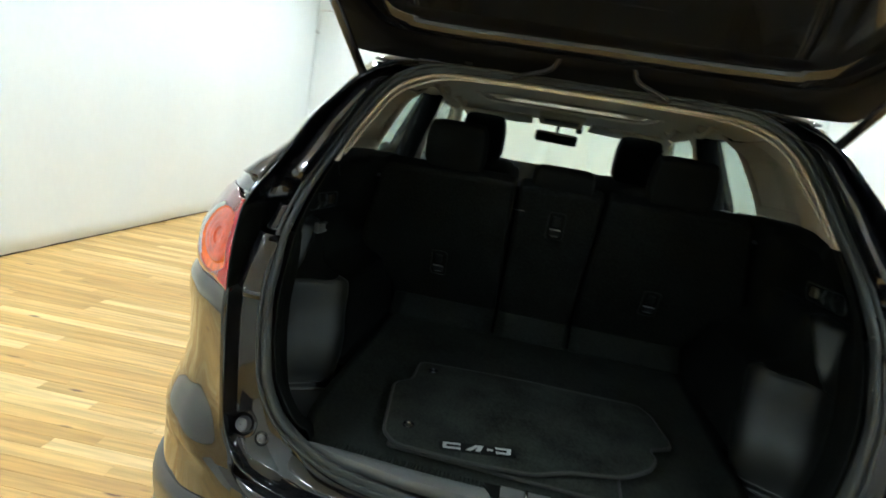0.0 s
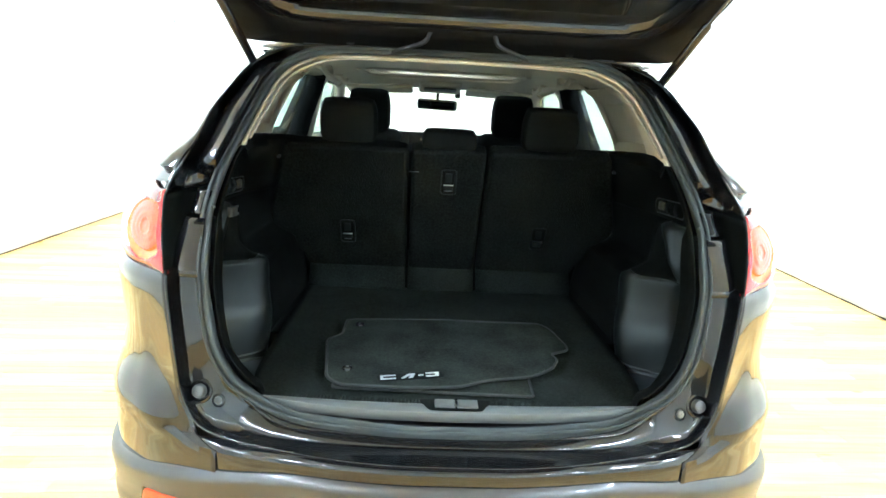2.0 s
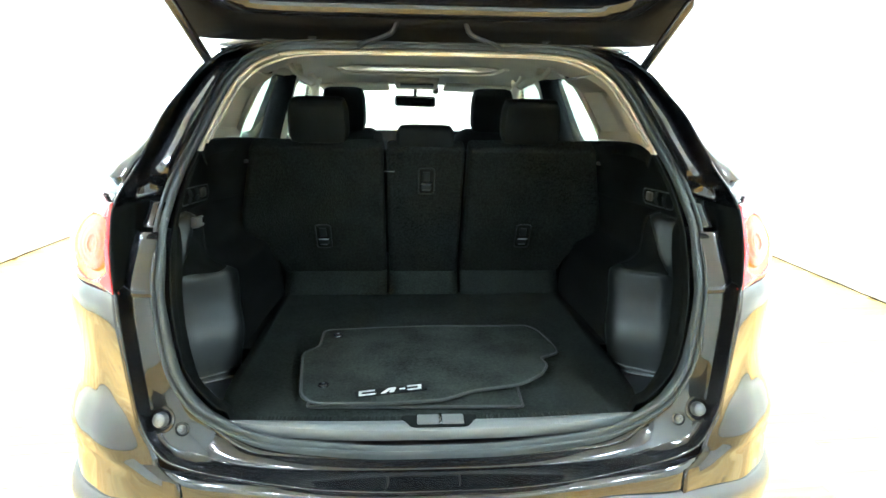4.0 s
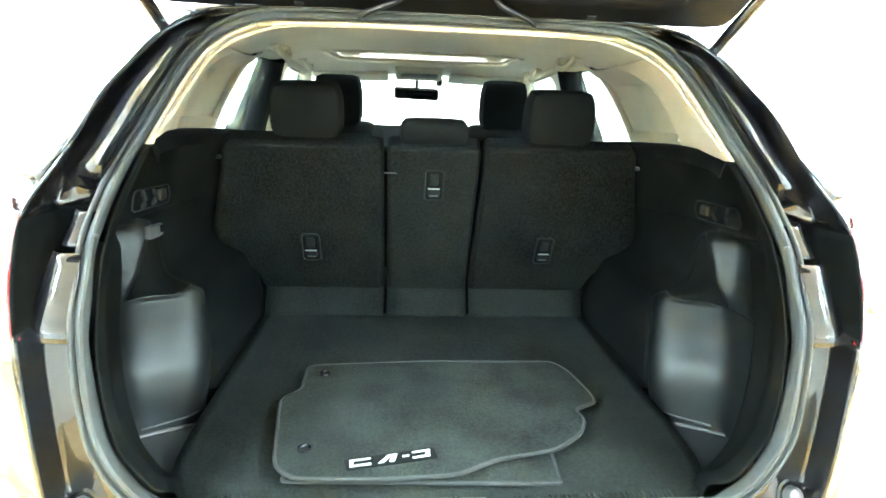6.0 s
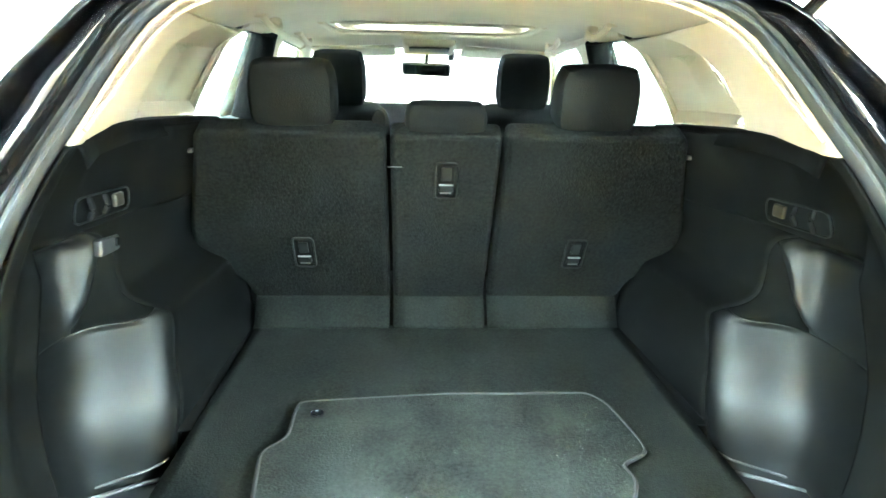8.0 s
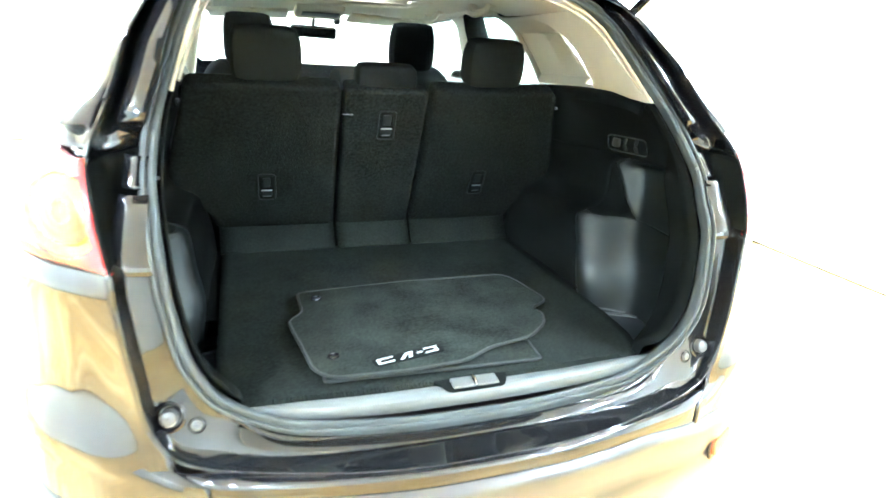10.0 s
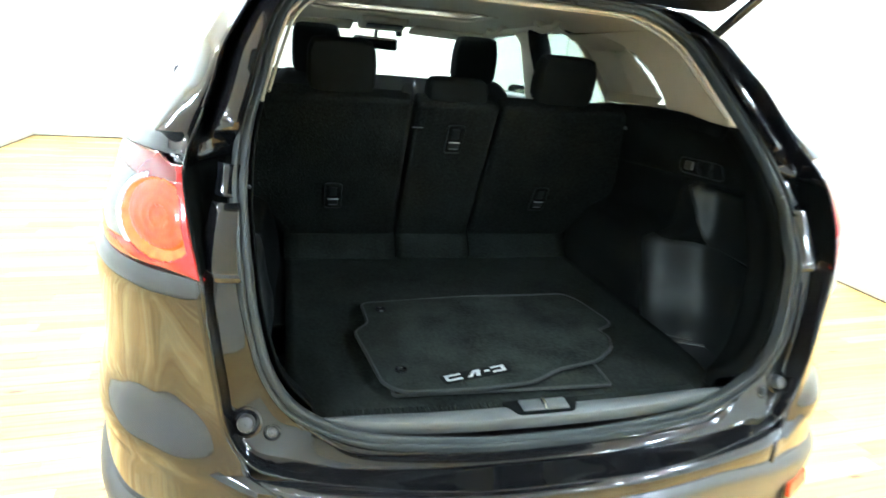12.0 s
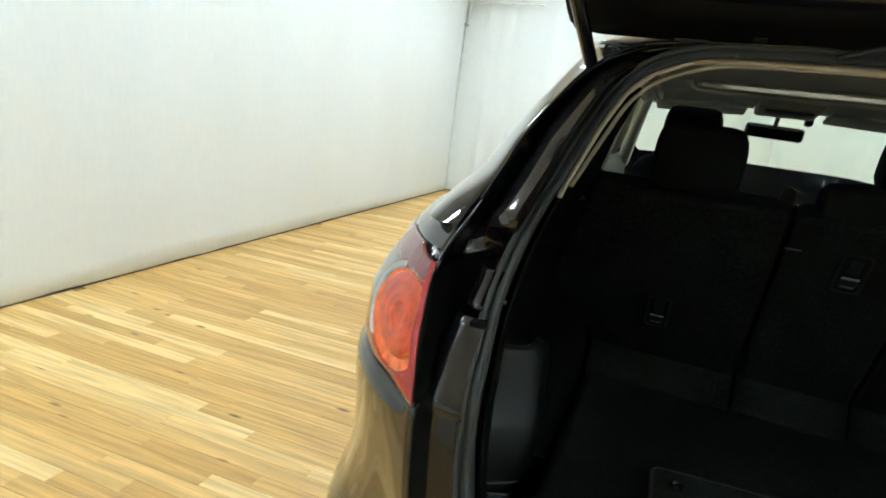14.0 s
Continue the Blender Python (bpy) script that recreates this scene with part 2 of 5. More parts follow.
def tube(path, radius, sides=10, squash=1.0, caps=True):
    """A round bar along a path."""
    pts = [Vector(q) for q in path]
    rows = []
    up = Vector((0.13, 0.21, 1)).normalized()
    for i, q in enumerate(pts):
        d = (pts[min(i + 1, len(pts) - 1)] - pts[max(i - 1, 0)]).normalized()
        a = d.cross(up)
        if a.length < 0.1:
            a = d.cross(Vector((1, 0, 0)))
        a.normalize()
        b = a.cross(d)
        r = radius[i] if isinstance(radius, (list, tuple)) else radius
        rows.append([q + a * (r * math.cos(k * 2 * math.pi / sides)) + b * (r * squash * math.sin(k * 2 * math.pi / sides)) for k in range(sides)])
    bm = grid(rows, closed=True)
    if caps:
        bm.verts.ensure_lookup_table()
        try:
            bm.faces.new([v for v in bm.verts][:sides])
            bm.faces.new([v for v in bm.verts][-sides:])
        except ValueError:
            pass
    bmesh.ops.recalc_face_normals(bm, faces=bm.faces)
    return bm


def prism(outline, depth, round_by=0.0, segments=2):
    """A flat shape in the xy plane, depth thick towards +z, with rounded edges."""
    bm = bmesh.new()
    face = bm.faces.new([bm.verts.new((q[0], q[1], 0)) for q in outline])
    out = bmesh.ops.extrude_face_region(bm, geom=[face])
    bmesh.ops.translate(bm, verts=[g for g in out["geom"] if isinstance(g, bmesh.types.BMVert)], vec=(0, 0, depth))
    bmesh.ops.recalc_face_normals(bm, faces=bm.faces)
    if round_by:
        rim = [e for e in bm.edges if len(e.link_faces) == 2 and e.calc_face_angle(0) > 0.6 and abs(e.verts[0].co.z - e.verts[1].co.z) < depth * 0.5]
        bmesh.ops.bevel(bm, geom=rim, offset=round_by, segments=segments, profile=0.5, affect="EDGES")
    bmesh.ops.triangulate(bm, faces=[f for f in bm.faces if len(f.verts) > 4], quad_method="BEAUTY", ngon_method="BEAUTY")
    return bm


def rounded(points, radius, n=5):
    """The corners of an outline, rounded."""
    out = []
    pts = [Vector(q) for q in points]
    for i, q in enumerate(pts):
        a, b = pts[i - 1] - q, pts[(i + 1) % len(pts)] - q
        r = min(radius, a.length * 0.45, b.length * 0.45)
        p0, p1 = q + a.normalized() * r, q + b.normalized() * r
        for k in range(n + 1):
            t = k / n
            out.append((1 - t) ** 2 * p0 + 2 * t * (1 - t) * q + t * t * p1)
    return out


def lathe(profile, sides=32):
    """Turned about z: (radius, height) pairs."""
    rows = [[Vector((r * math.cos(k * 2 * math.pi / sides), r * math.sin(k * 2 * math.pi / sides), h)) for k in range(sides)] for r, h in profile]
    bm = grid(rows, closed=True)
    bmesh.ops.recalc_face_normals(bm, faces=bm.faces)
    return bm


def join(*bms):
    out = bmesh.new()
    for b in bms:
        me = bpy.data.meshes.new("join")
        b.to_mesh(me)
        out.from_mesh(me)
        bpy.data.meshes.remove(me)
        b.free()
    return out


def moved(bm, m):
    bm.transform(m)
    return bm


def part(name, bm, material_, parent=None, label="", smooth=True, thick=0.0, offset=1.0, angle=40, flat=False):
    me = bpy.data.meshes.new(name)
    bm.to_mesh(me)
    bm.free()
    me.materials.append(material_)
    for poly in me.polygons:
        poly.use_smooth = smooth
    if smooth:
        me.set_sharp_from_angle(angle=radians(angle))
    ob = new(name, me)
    if parent is not None:
        # thing, part, sub-part: no deeper
        ob.parent = parent.parent if parent.parent is not None and parent.parent.parent is not None else parent
    if thick:
        mod = ob.modifiers.new("thickness", "SOLIDIFY")
        mod.thickness, mod.offset = thick, offset
    if flat:
        mod = ob.modifiers.new("flat_faces", "WEIGHTED_NORMAL")
        mod.weight, mod.keep_sharp = 100, True
    if label:
        ob["label"] = label
    return ob


def thing(name, label, category, group="", at=(0, 0, 0)):
    ob = new(name)
    ob.location = at
    return tagged(ob, label, category, group)


# ---- the hall: floor, walls of white sheeting, ceiling and lamps ----
HALL = dict(x0=-3.82, x1=3.66, y0=-5.2, y1=8.5, z1=3.5)

sub = part("floor", rbox((HALL["x1"] - HALL["x0"] + 0.6, HALL["y1"] - HALL["y0"] + 0.6, 0.1), ((HALL["x0"] + HALL["x1"]) / 2, (HALL["y0"] + HALL["y1"]) / 2, -0.062), round_by=0),
           material("floor_joints", (0.40, 0.24, 0.085), 0.8, vary=0.2, scale=6), smooth=False)
tagged(sub, "pale honey-coloured oak strip floor with dark joints", "floor", kind="structure")
floor = sub


def sheet_wall(name, start, end, height, label, waves, seed, deep_by=0.012):
    """A wall hung with white sheeting: slow billows, a few vertical folds and a ragged foot just above the floor."""
    rnd = random.Random(seed)
    a, b = Vector((*start, 0)), Vector((*end, 0))
    d = (b - a)
    side = Vector((-d.y, d.x, 0)).normalized()
    nx, nz = 120, 24
    folds = [(rnd.uniform(0, 1), rnd.uniform(0.003, 0.012), rnd.uniform(-deep_by, deep_by)) for _ in range(waves)]
    rows = []
    for k in range(nz + 1):
        z = height * k / nz
        row = []
        for i in range(nx + 1):
            t = i / nx
            w = 0.012 * noise.noise(Vector((t * 7 + seed, z * 0.6, 0)))
            for c, wide, deep in folds:
                w += deep * math.exp(-((t - c - 0.004 * math.sin(z * 1.3 + c * 9)) / wide) ** 2)
            zz = z + (0.012 + 0.008 * noise.noise(Vector((t * 40, seed, 1))) if k == 0 else 0)
            row.append(a + d * t + side * w + Vector((0, 0, zz)))
        rows.append(row)
    ob = part(name, grid(rows), SHEET, thick=0.06, offset=0.0, flat=True)
    tagged(ob, label, "wall", kind="structure")
    # dark strip in the gap under the sheeting paints in the shadow line there
    foot = part(name.replace("wall", "trim"), moved(rbox((d.length, 0.066, 0.011), round_by=0.003), Matrix.Translation((a + b) / 2 + Vector((0, 0, 0.007))) @ Matrix.Rotation(math.atan2(d.y, d.x), 4, "Z")), FOOT_SHADE)
    tagged(foot, "dark strip painting in the shadow line at the foot of the white sheeting", "trim", kind="structure")
    return ob


sheet_wall("wall_west", (-3.50, HALL["y0"]), (-3.955, HALL["y1"]), HALL["z1"], "white sheeting stretched over the long wall, faint folds", 9, 3)
sheet_wall("wall_east", (3.255, HALL["y0"]), (3.94, HALL["y1"]), HALL["z1"], "white sheeting stretched over the long wall, faint folds", 9, 5)
sheet_wall("wall_north", (-4.0, 8.55), (4.0, 8.55), HALL["z1"], "white sheeting hung in loose folds across the end wall", 34, 8, 0.035)
sheet_wall("wall_south", (-3.9, HALL["y0"] - 0.05), (3.9, HALL["y0"] - 0.05), HALL["z1"], "plain white wall closing the hall", 4, 9)
ceiling = part("ceiling", rbox((8.4, 14.4, 0.1), (0, 1.65, HALL["z1"] + 0.05), round_by=0), CEILING_PAINT, smooth=False)
tagged(ceiling, "plain off-white painted ceiling", "ceiling", kind="structure")

rail = thing("curtain_rail", "white rail and hanging cord at the top of the sheeting", "curtain rail")
part("bar", tube([(-3.88, 8.42, 2.93), (-2.7, 8.42, 2.94)], 0.014), WHITE_CLIP, rail)
part("drop_rod", tube([(-3.84, 8.42, 2.93), (-3.87, 8.42, 2.62)], 0.016), WHITE_CLIP, rail)
part("hook", tube([(-3.87, 8.42, 2.64), (-3.90, 8.41, 2.60), (-3.87, 8.40, 2.57), (-3.84, 8.41, 2.60)], 0.012), SATIN_METAL, rail)


def ceiling_lamp():
    lamp = thing("ceiling_lamp", "small square white ceiling lamp with a lit diffuser", "ceiling lamp", "lamps on the ceiling")
    part("frame", join(*[rbox(s, p, round_by=0.004, segments=1) for s, p in (((0.30, 0.03, 0.07), (0, 0.135, 0)), ((0.30, 0.03, 0.07), (0, -0.135, 0)), ((0.03, 0.24, 0.07), (0.135, 0, 0)), ((0.03, 0.24, 0.07), (-0.135, 0, 0)))]), LAMP_FRAME, lamp)
    part("diffuser", rbox((0.24, 0.24, 0.03), (0, 0, -0.005), round_by=0.006, segments=1), LAMP_GLOW, lamp)
    return lamp


first_lamp = ceiling_lamp()
spots = [(x, y) for y in (-4.3, -2.7, -1.1, 0.6, 2.3, 4.0, 5.7, 7.3) for x in (-2.5, 2.5)]
first_lamp.location = (*spots[0], HALL["z1"] - 0.04)
for x, y in spots[1:]:
    copy_thing(first_lamp, pose(x, y, HALL["z1"] - 0.04))


# ---- the car: lines round the rear opening, for the side x > 0, from the middle of the sill up to the middle of the roof ----
SEAL = [(0, .148, .717), (.11, .149, .718), (.23, .153, .727), (.349, .160, .743), (.429, .166, .776), (.48, .167, .815), (.514, .169, .877), (.530, .181, .936),
        (.541, .198, .993), (.547, .215, 1.05), (.553, .251, 1.101), (.558, .29, 1.158), (.556, .345, 1.215), (.547, .405, 1.275), (.529, .471, 1.339),
        (.511, .543, 1.408), (.487, .605, 1.470), (.450, .645, 1.510), (.386, .666, 1.538), (.325, .671, 1.548), (.2, .674, 1.552), (0, .676, 1.555)]
EDGE = [(0, .029, .695), (.12, .031, .695), (.25, .047, .695), (.375, .079, .695), (.49, .115, .697), (.555, .137, .715), (.590, .147, .775), (.601, .149, .856),
        (.61, .157, .925), (.618, .166, .989), (.621, .171, 1.043), (.638, .210, 1.12), (.653, .275, 1.203), (.634, .35, 1.275), (.620, .40, 1.325),
        (.607, .46, 1.385), (.585, .515, 1.435), (.552, .575, 1.495), (.50, .622, 1.543), (.42, .645, 1.562), (.25, .655, 1.570), (0, .66, 1.573)]
N_RING = 110


def ring(points):
    """A line round the whole opening, closed over both halves."""
    half = spline(points, N_RING)
    return half + [Vector((-q.x, q.y, q.z)) for q in reversed(half[1:-1])]


def edge_at(z):
    zs = [q[2] for q in EDGE[5:20]]
    return [float(np.interp(z, zs, [q[k] for q in EDGE[5:20]])) for k in (0, 1)]


car = thing("car", "black compact SUV standing with its tailgate open", "car")

# outer skin: plan lines of the body at heights z, from the edge of the opening round the corner to the nose
PLAN = {
    0.70: [(.650, .153), (.719, .199), (.791, .274), (.846, .395), (.886, .60), (.901, .95)],
    0.86: [(.662, .196), (.728, .252), (.796, .335), (.853, .45), (.890, .62), (.904, .95)],
    1.014: [(.678, .216), (.740, .272), (.800, .355), (.845, .47), (.878, .65), (.896, .98)],
    1.045: [(.682, .226), (.743, .284), (.797, .367), (.835, .485), (.866, .68), (.888, 1.0)],
    1.12: [(.697, .264), (.755, .325), (.800, .405), (.828, .52), (.852, .72), (.872, 1.0)],
    1.205: [(.702, .325), (.749, .392), (.790, .48), (.812, .60), (.830, .77), (.848, 1.0)],
    1.25: [(.695, .372), (.733, .440), (.765, .53), (.785, .64), (.800, .79), (.815, 1.0)],
}
# how far the skin swells (+) or draws in (-) at each height
SWELL = [(.66, .0), (.70, .0), (.715, .005), (.73, .007), (.755, .001), (.78, -.008), (.80, -.012), (.86, -.009), (.93, -.002), (.990, .006), (1.020, .006), (1.04, -.003), (1.06, 0.0), (1.3, 0.0)]


def plan_line(z, first=None):
    keys = sorted(PLAN)
    zz = min(max(z, keys[0]), keys[-1])
    lo = max(k for k in keys if k <= zz)
    hi = min(k for k in keys if k >= zz)
    f = 0 if hi == lo else (zz - lo) / (hi - lo)
    pts = [Vector(a).lerp(Vector(b), f) for a, b in zip(PLAN[lo], PLAN[hi])]
    sw = float(np.interp(z, [a for a, _ in SWELL], [b for _, b in SWELL]))
    out = [(.6, -.8), (.7, -.7), (.82, -.55), (.95, -.3), (1, 0), (1, 0)]
    pts = [q + Vector(n) * sw for q, n in zip(pts, out)]
    wide = pts[-1].x
    low = max(0.0, (0.6 - z)) * 0.12
    pts = [Vector((q.x - low, q.y)) for q in pts]
    rest = [(wide - .005 - low, 2.2), (wide - .02 - low, 3.3), (wide - .07, 3.95), (wide * .78, 4.32), (wide * .42, 4.50 - .12 * max(0, z - .75)), (0, 4.54 - .12 * max(0, z - .75))]
    start = [Vector(first)] if first is not None else []
    return [*start, *pts, *[Vector(q) for q in rest]]


WHEELS = [(.97, .365), (3.67, .365)]


def arch(c):
    return abs(c.x) > 0.55 and any((c.y - y) ** 2 + (c.z - z) ** 2 < 0.405 ** 2 for y, z in WHEELS)


def skin_row(z, first=None, n=420):
    return [Vector((q.x, q.y, z)) for q in spline([(p[0], p[1], 0) for p in plan_line(z, first)], n)]


levels = [.580, .610, .640, .665, .685, .700, .715, .73, .745, .76, .775, .79, .81, .83, .86, .90, .94, .965, .985, 1.0, 1.010, 1.018, 1.026, 1.034, 1.041]
lamp_levels = [1.043 + (1.203 - 1.043) * k / 10 for k in range(11)]
upper_levels = [1.207, 1.212, 1.217, 1.222, 1.227, 1.232, 1.237, 1.243, 1.25]


def quarter_rows(zs):
    rows = []
    for z in zs:
        ex, ey = edge_at(max(z, .72))
        if z < .72:
            ex, ey = .56 - (.72 - z) * .4, .138 - (.72 - z) * .35
        if z < .695:
            ex, ey = .50, .0850 + .30 * max(0, z - .672)
        rows.append(skin_row(z, (ex, ey)))
    return rows


def lamp_zone(c):
    """True where the lamp takes the place of the skin."""
    return (c.z > 1.2165 and c.y < .90) or c.y < 0.424 and 1.043 < c.z < float(np.interp(c.y, [.275, .31], [1.204, 1.216])) - .001


for s in (1, -1):
    part("quarter_panel", grid(flip(quarter_rows(levels), s), skip=arch), PAINT, car, thick=0.006, offset=-s)
    part("shoulder_panel", grid(flip(quarter_rows([1.041, *lamp_levels, *upper_levels]), s), skip=lamp_zone), PAINT, car, thick=0.006, offset=-s)

# bumper: a rounded upper edge, a step, then a satin lower part that draws in towards the floor
BUMPER = [(0, .016), (.12, .018), (.24, .031), (.36, .053), (.484, .083), (.542, .118), (.600, .165), (.69, .243), (.77, .32), (.825, .44), (.865, .62), (.88, .95)]
LOWER = BUMPER[:5] + [(.60, .122), (.654, .150), (.723, .196), (.795, .271), (.849, .394), (.888, .60), (.902, .95)]


def ledge_drop(x):
    """The bumper's step runs level behind the sill and falls towards the corners."""
    return .080 * max(0.0, min(1.0, (abs(x) - .33) / .47)) ** 1.2


def bumper_row(z, out, n=170):
    pts = [Vector((*q, 0)) for q in LOWER]
    made = []
    for i, q in enumerate(pts):
        d = pts[min(i + 1, len(pts) - 1)] - pts[max(i - 1, 0)]
        nrm = Vector((d.y, -d.x, 0)).normalized()
        made.append(q + nrm * out)
    made[0].x = 0
    wide = made[-1].x
    made += [Vector(q) for q in ((wide - .005, 2.2, 0), (wide - .02, 3.3, 0), (wide - .07, 3.95, 0), (wide * .78, 4.32, 0), (wide * .42, 4.52, 0), (0, 4.56, 0))]
    return [Vector((q.x, q.y, z - ledge_drop(q.x) * max(0, min(1, (z - .3) / .25)))) for q in spline(made, n)]


lower = [(0.666, -0.014), (0.662, 0), (0.6605, 0.0018), (0.6575, 0.006), (0.652, 0.0105), (0.646, 0.0135), (0.64, 0.0144), (0.62, 0.0126), (0.59, 0.0084), (0.565, 0.0048), (0.555, 0.0072), (0.545, 0.0108), (0.52, 0.0096), (0.42, -0.02), (0.36, -0.06), (0.3, -0.12), (0.26, -0.2)]


TOP_LINE = [(0, .029), (.12, .031), (.25, .047), (.375, .079), (.49, .113), (.555, .130), (.615, .168), (.70, .245), (.77, .33), (.825, .45), (.865, .63), (.88, .95)]


def cover_row(z, f):
    """A line of the painted bumper, f of the way from the edge of the opening's shelf to the step."""
    pts = [(a[0] + (b[0] - a[0]) * f, a[1] + (b[1] - a[1]) * f, 0) for a, b in zip(TOP_LINE, BUMPER)]
    rest = [(.887, 2.2, 0), (.872, 3.3, 0), (.82, 3.95, 0), (.69, 4.32, 0), (.38, 4.52, 0), (0, 4.56, 0)]
    return [Vector((q.x, q.y, z - ledge_drop(q.x) * max(0, min(1, (.690 - z) / .028)))) for q in spline(pts + rest, 220)]


cover = [(.6925, -.06), (.6962, -.03), (.6968, .02), (.6962, .35), (.6935, .70), (.690, .88), (.685, .98), (.679, 1.02), (.672, 1.03), (.666, 1.02), (.661, 1.0)]
part("bumper_cover", grid(mirrored([cover_row(z, f) for z, f in cover]), skip=arch), PAINT, car, thick=0.005, offset=1)
part("lower_bumper", grid(mirrored([bumper_row(z, o) for z, o in lower]), skip=arch), BUMPER_PLASTIC, car, "satin black plastic lower bumper", thick=0.005, offset=1)

# painted frame round the opening: gap wall, slope, flat jamb, channel beside the seal
edge_ring, seal_ring = ring(EDGE), ring(SEAL)


def ease(v):
    v = max(0.0, min(1.0, v))
    return v * v * (3 - 2 * v)


def jamb_ring(t_side, t_sill, side, pillar, pocket, lift):
    """Between the body's edge and the seal: a gap and a flat flange at the sides, a level shelf at the sill, a pocket beside the lamp."""
    out = []
    for a, b in zip(edge_ring, seal_ring):
        k = ease((0.80 - a.z) / 0.08) * ease((.105 - (b.z - a.z)) / .06)
        p = ease((a.z - 1.20) / 0.07) * ease((1.56 - a.z) / 0.06)
        g = ease((a.z - 1.026) / 0.024) * ease((1.26 - a.z) / 0.10)
        reach = 1 - .024 / (b - a).length
        q = a.lerp(b, (t_side + (t_sill - t_side) * k) * reach)
        q.z += (a.z + (b.z - a.z) * lift - q.z) * k
        d = side + (pillar - side) * p
        q.y += (d + (pocket - d) * g) * (1 - k) * (.55 + .45 * ease((a.z - .70) / .09))
        out.append(q)
    return out


JAMB = [(0.02, 0.015, 0.004, 0.004, 0.004, 0), (0.04, 0.06, 0.03, 0.03, 0.05, -0.02), (0.07, 0.27, 0.042, 0.055, 0.08, -0.05), (0.12, 0.66, 0.046, 0.068, 0.085, -0.1), (0.16, 0.76, 0.047, 0.066, 0.085, -0.11),
        (0.2, 0.772, 0.047, 0.06, 0.085, -0.09), (0.3, 0.785, 0.046, 0.035, 0.085, -0.03), (0.45, 0.81, 0.044, 0.008, 0.085, 0.1), (0.75, 0.89, 0.04, -0.017, 0.08, 0.2), (0.91, 0.965, 0.036, -0.028, 0.05, 0.28),
        (0.94, 0.98, 0.034, -0.028, 0.04, 0.3), (0.97, 1, 0.03, -0.02, 0.034, 0.22), (1.03, 1.05, 0.03, 0.01, 0.03, 0.1)]
# grey weather strip: two lips round the opening
def strip_frames():
    """For each place on the seal's line: the way into the opening, and the way out of the frame towards the rear."""
    n = len(seal_ring)
    raw = [(b - a).normalized() for a, b in zip(edge_ring, seal_ring)]
    made = []
    for i in range(n):
        w = sum((raw[(i + k) % n] for k in range(-6, 7)), Vector()).normalized()
        along = (seal_ring[(i + 2) % n] - seal_ring[i - 2]).normalized()
        w = (w - along * w.dot(along)).normalized()
        up = along.cross(w).normalized()
        made.append((w, up if up.dot(Vector((0, -.75, .5))) > 0 else -up))
    return made


strip_way = strip_frames()
jamb = [edge_ring, *[jamb_ring(*q) for q in JAMB], [q + w * -.021 + up * -.012 for q, (w, up) in zip(seal_ring, strip_way)]]


def fold(row, lo, hi, side, push):
    """A line of the frame beside the opening, between two heights."""
    return [Vector((q.x, q.y + push, q.z)) for q, e in zip(jamb[row], edge_ring) if lo < e.z < hi and e.x * side > 0]


def stretch(name, mat, label, js):
    """A stretch of the frame, by places along the ring."""
    part(name, grid([[Vector(r[j % len(r)]) for j in js] for r in jamb]), mat, car, label, thick=0.004, offset=1)


n_ring = len(edge_ring)
pocket = [j for j in range(n_ring) if 1.030 < edge_ring[j].z < 1.204]
right_pocket, left_pocket = [j for j in pocket if edge_ring[j].x > 0], [j for j in pocket if edge_ring[j].x < 0]
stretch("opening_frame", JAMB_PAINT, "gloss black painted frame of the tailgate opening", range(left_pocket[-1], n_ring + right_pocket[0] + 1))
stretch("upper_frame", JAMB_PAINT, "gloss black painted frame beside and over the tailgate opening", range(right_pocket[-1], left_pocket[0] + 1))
for js in (right_pocket, left_pocket):
    stretch("lamp_pocket", FELT, "dark pocket beside the lamp", js)
for s in (1, -1):
    for row, push, r in ((3, -.004, .0022), (7, -.003, .0018), (1, -.006, .0028)):
        part("pillar_fold", tube(fold(row, 1.285, 1.505, s, push), r, 8), PAINT, car, "pressed fold in the painted frame")
LIPS = [(-.0225, -.016), (-.0225, .000), (-.021, .004), (-.0185, .006), (-.016, .005), (-.0145, .001), (-.013, -.001), (-.0115, .001), (-.009, .006), (-.005, .0085), (-.001, .0075), (.002, .003), (.003, -.02)]
part("weather_strip", grid([[q + w * d + up * h for q, (w, up) in zip(seal_ring, strip_way)] for d, h in LIPS], closed=True), RUBBER, car, "grey rubber weather strip round the opening")


# ---- tail lamps ----
LAMP_END = 0.43


def spline_rows(rows, n):
    cols = [spline([row[j] for row in rows], n) for j in range(len(rows[0]))]
    return [[cols[j][k] for j in range(len(cols))] for k in range(n)]


def lamp_top(y):
    """The lamp's upper edge along the shoulder."""
    return float(np.interp(y, [.275, .31], [1.204, 1.216]))


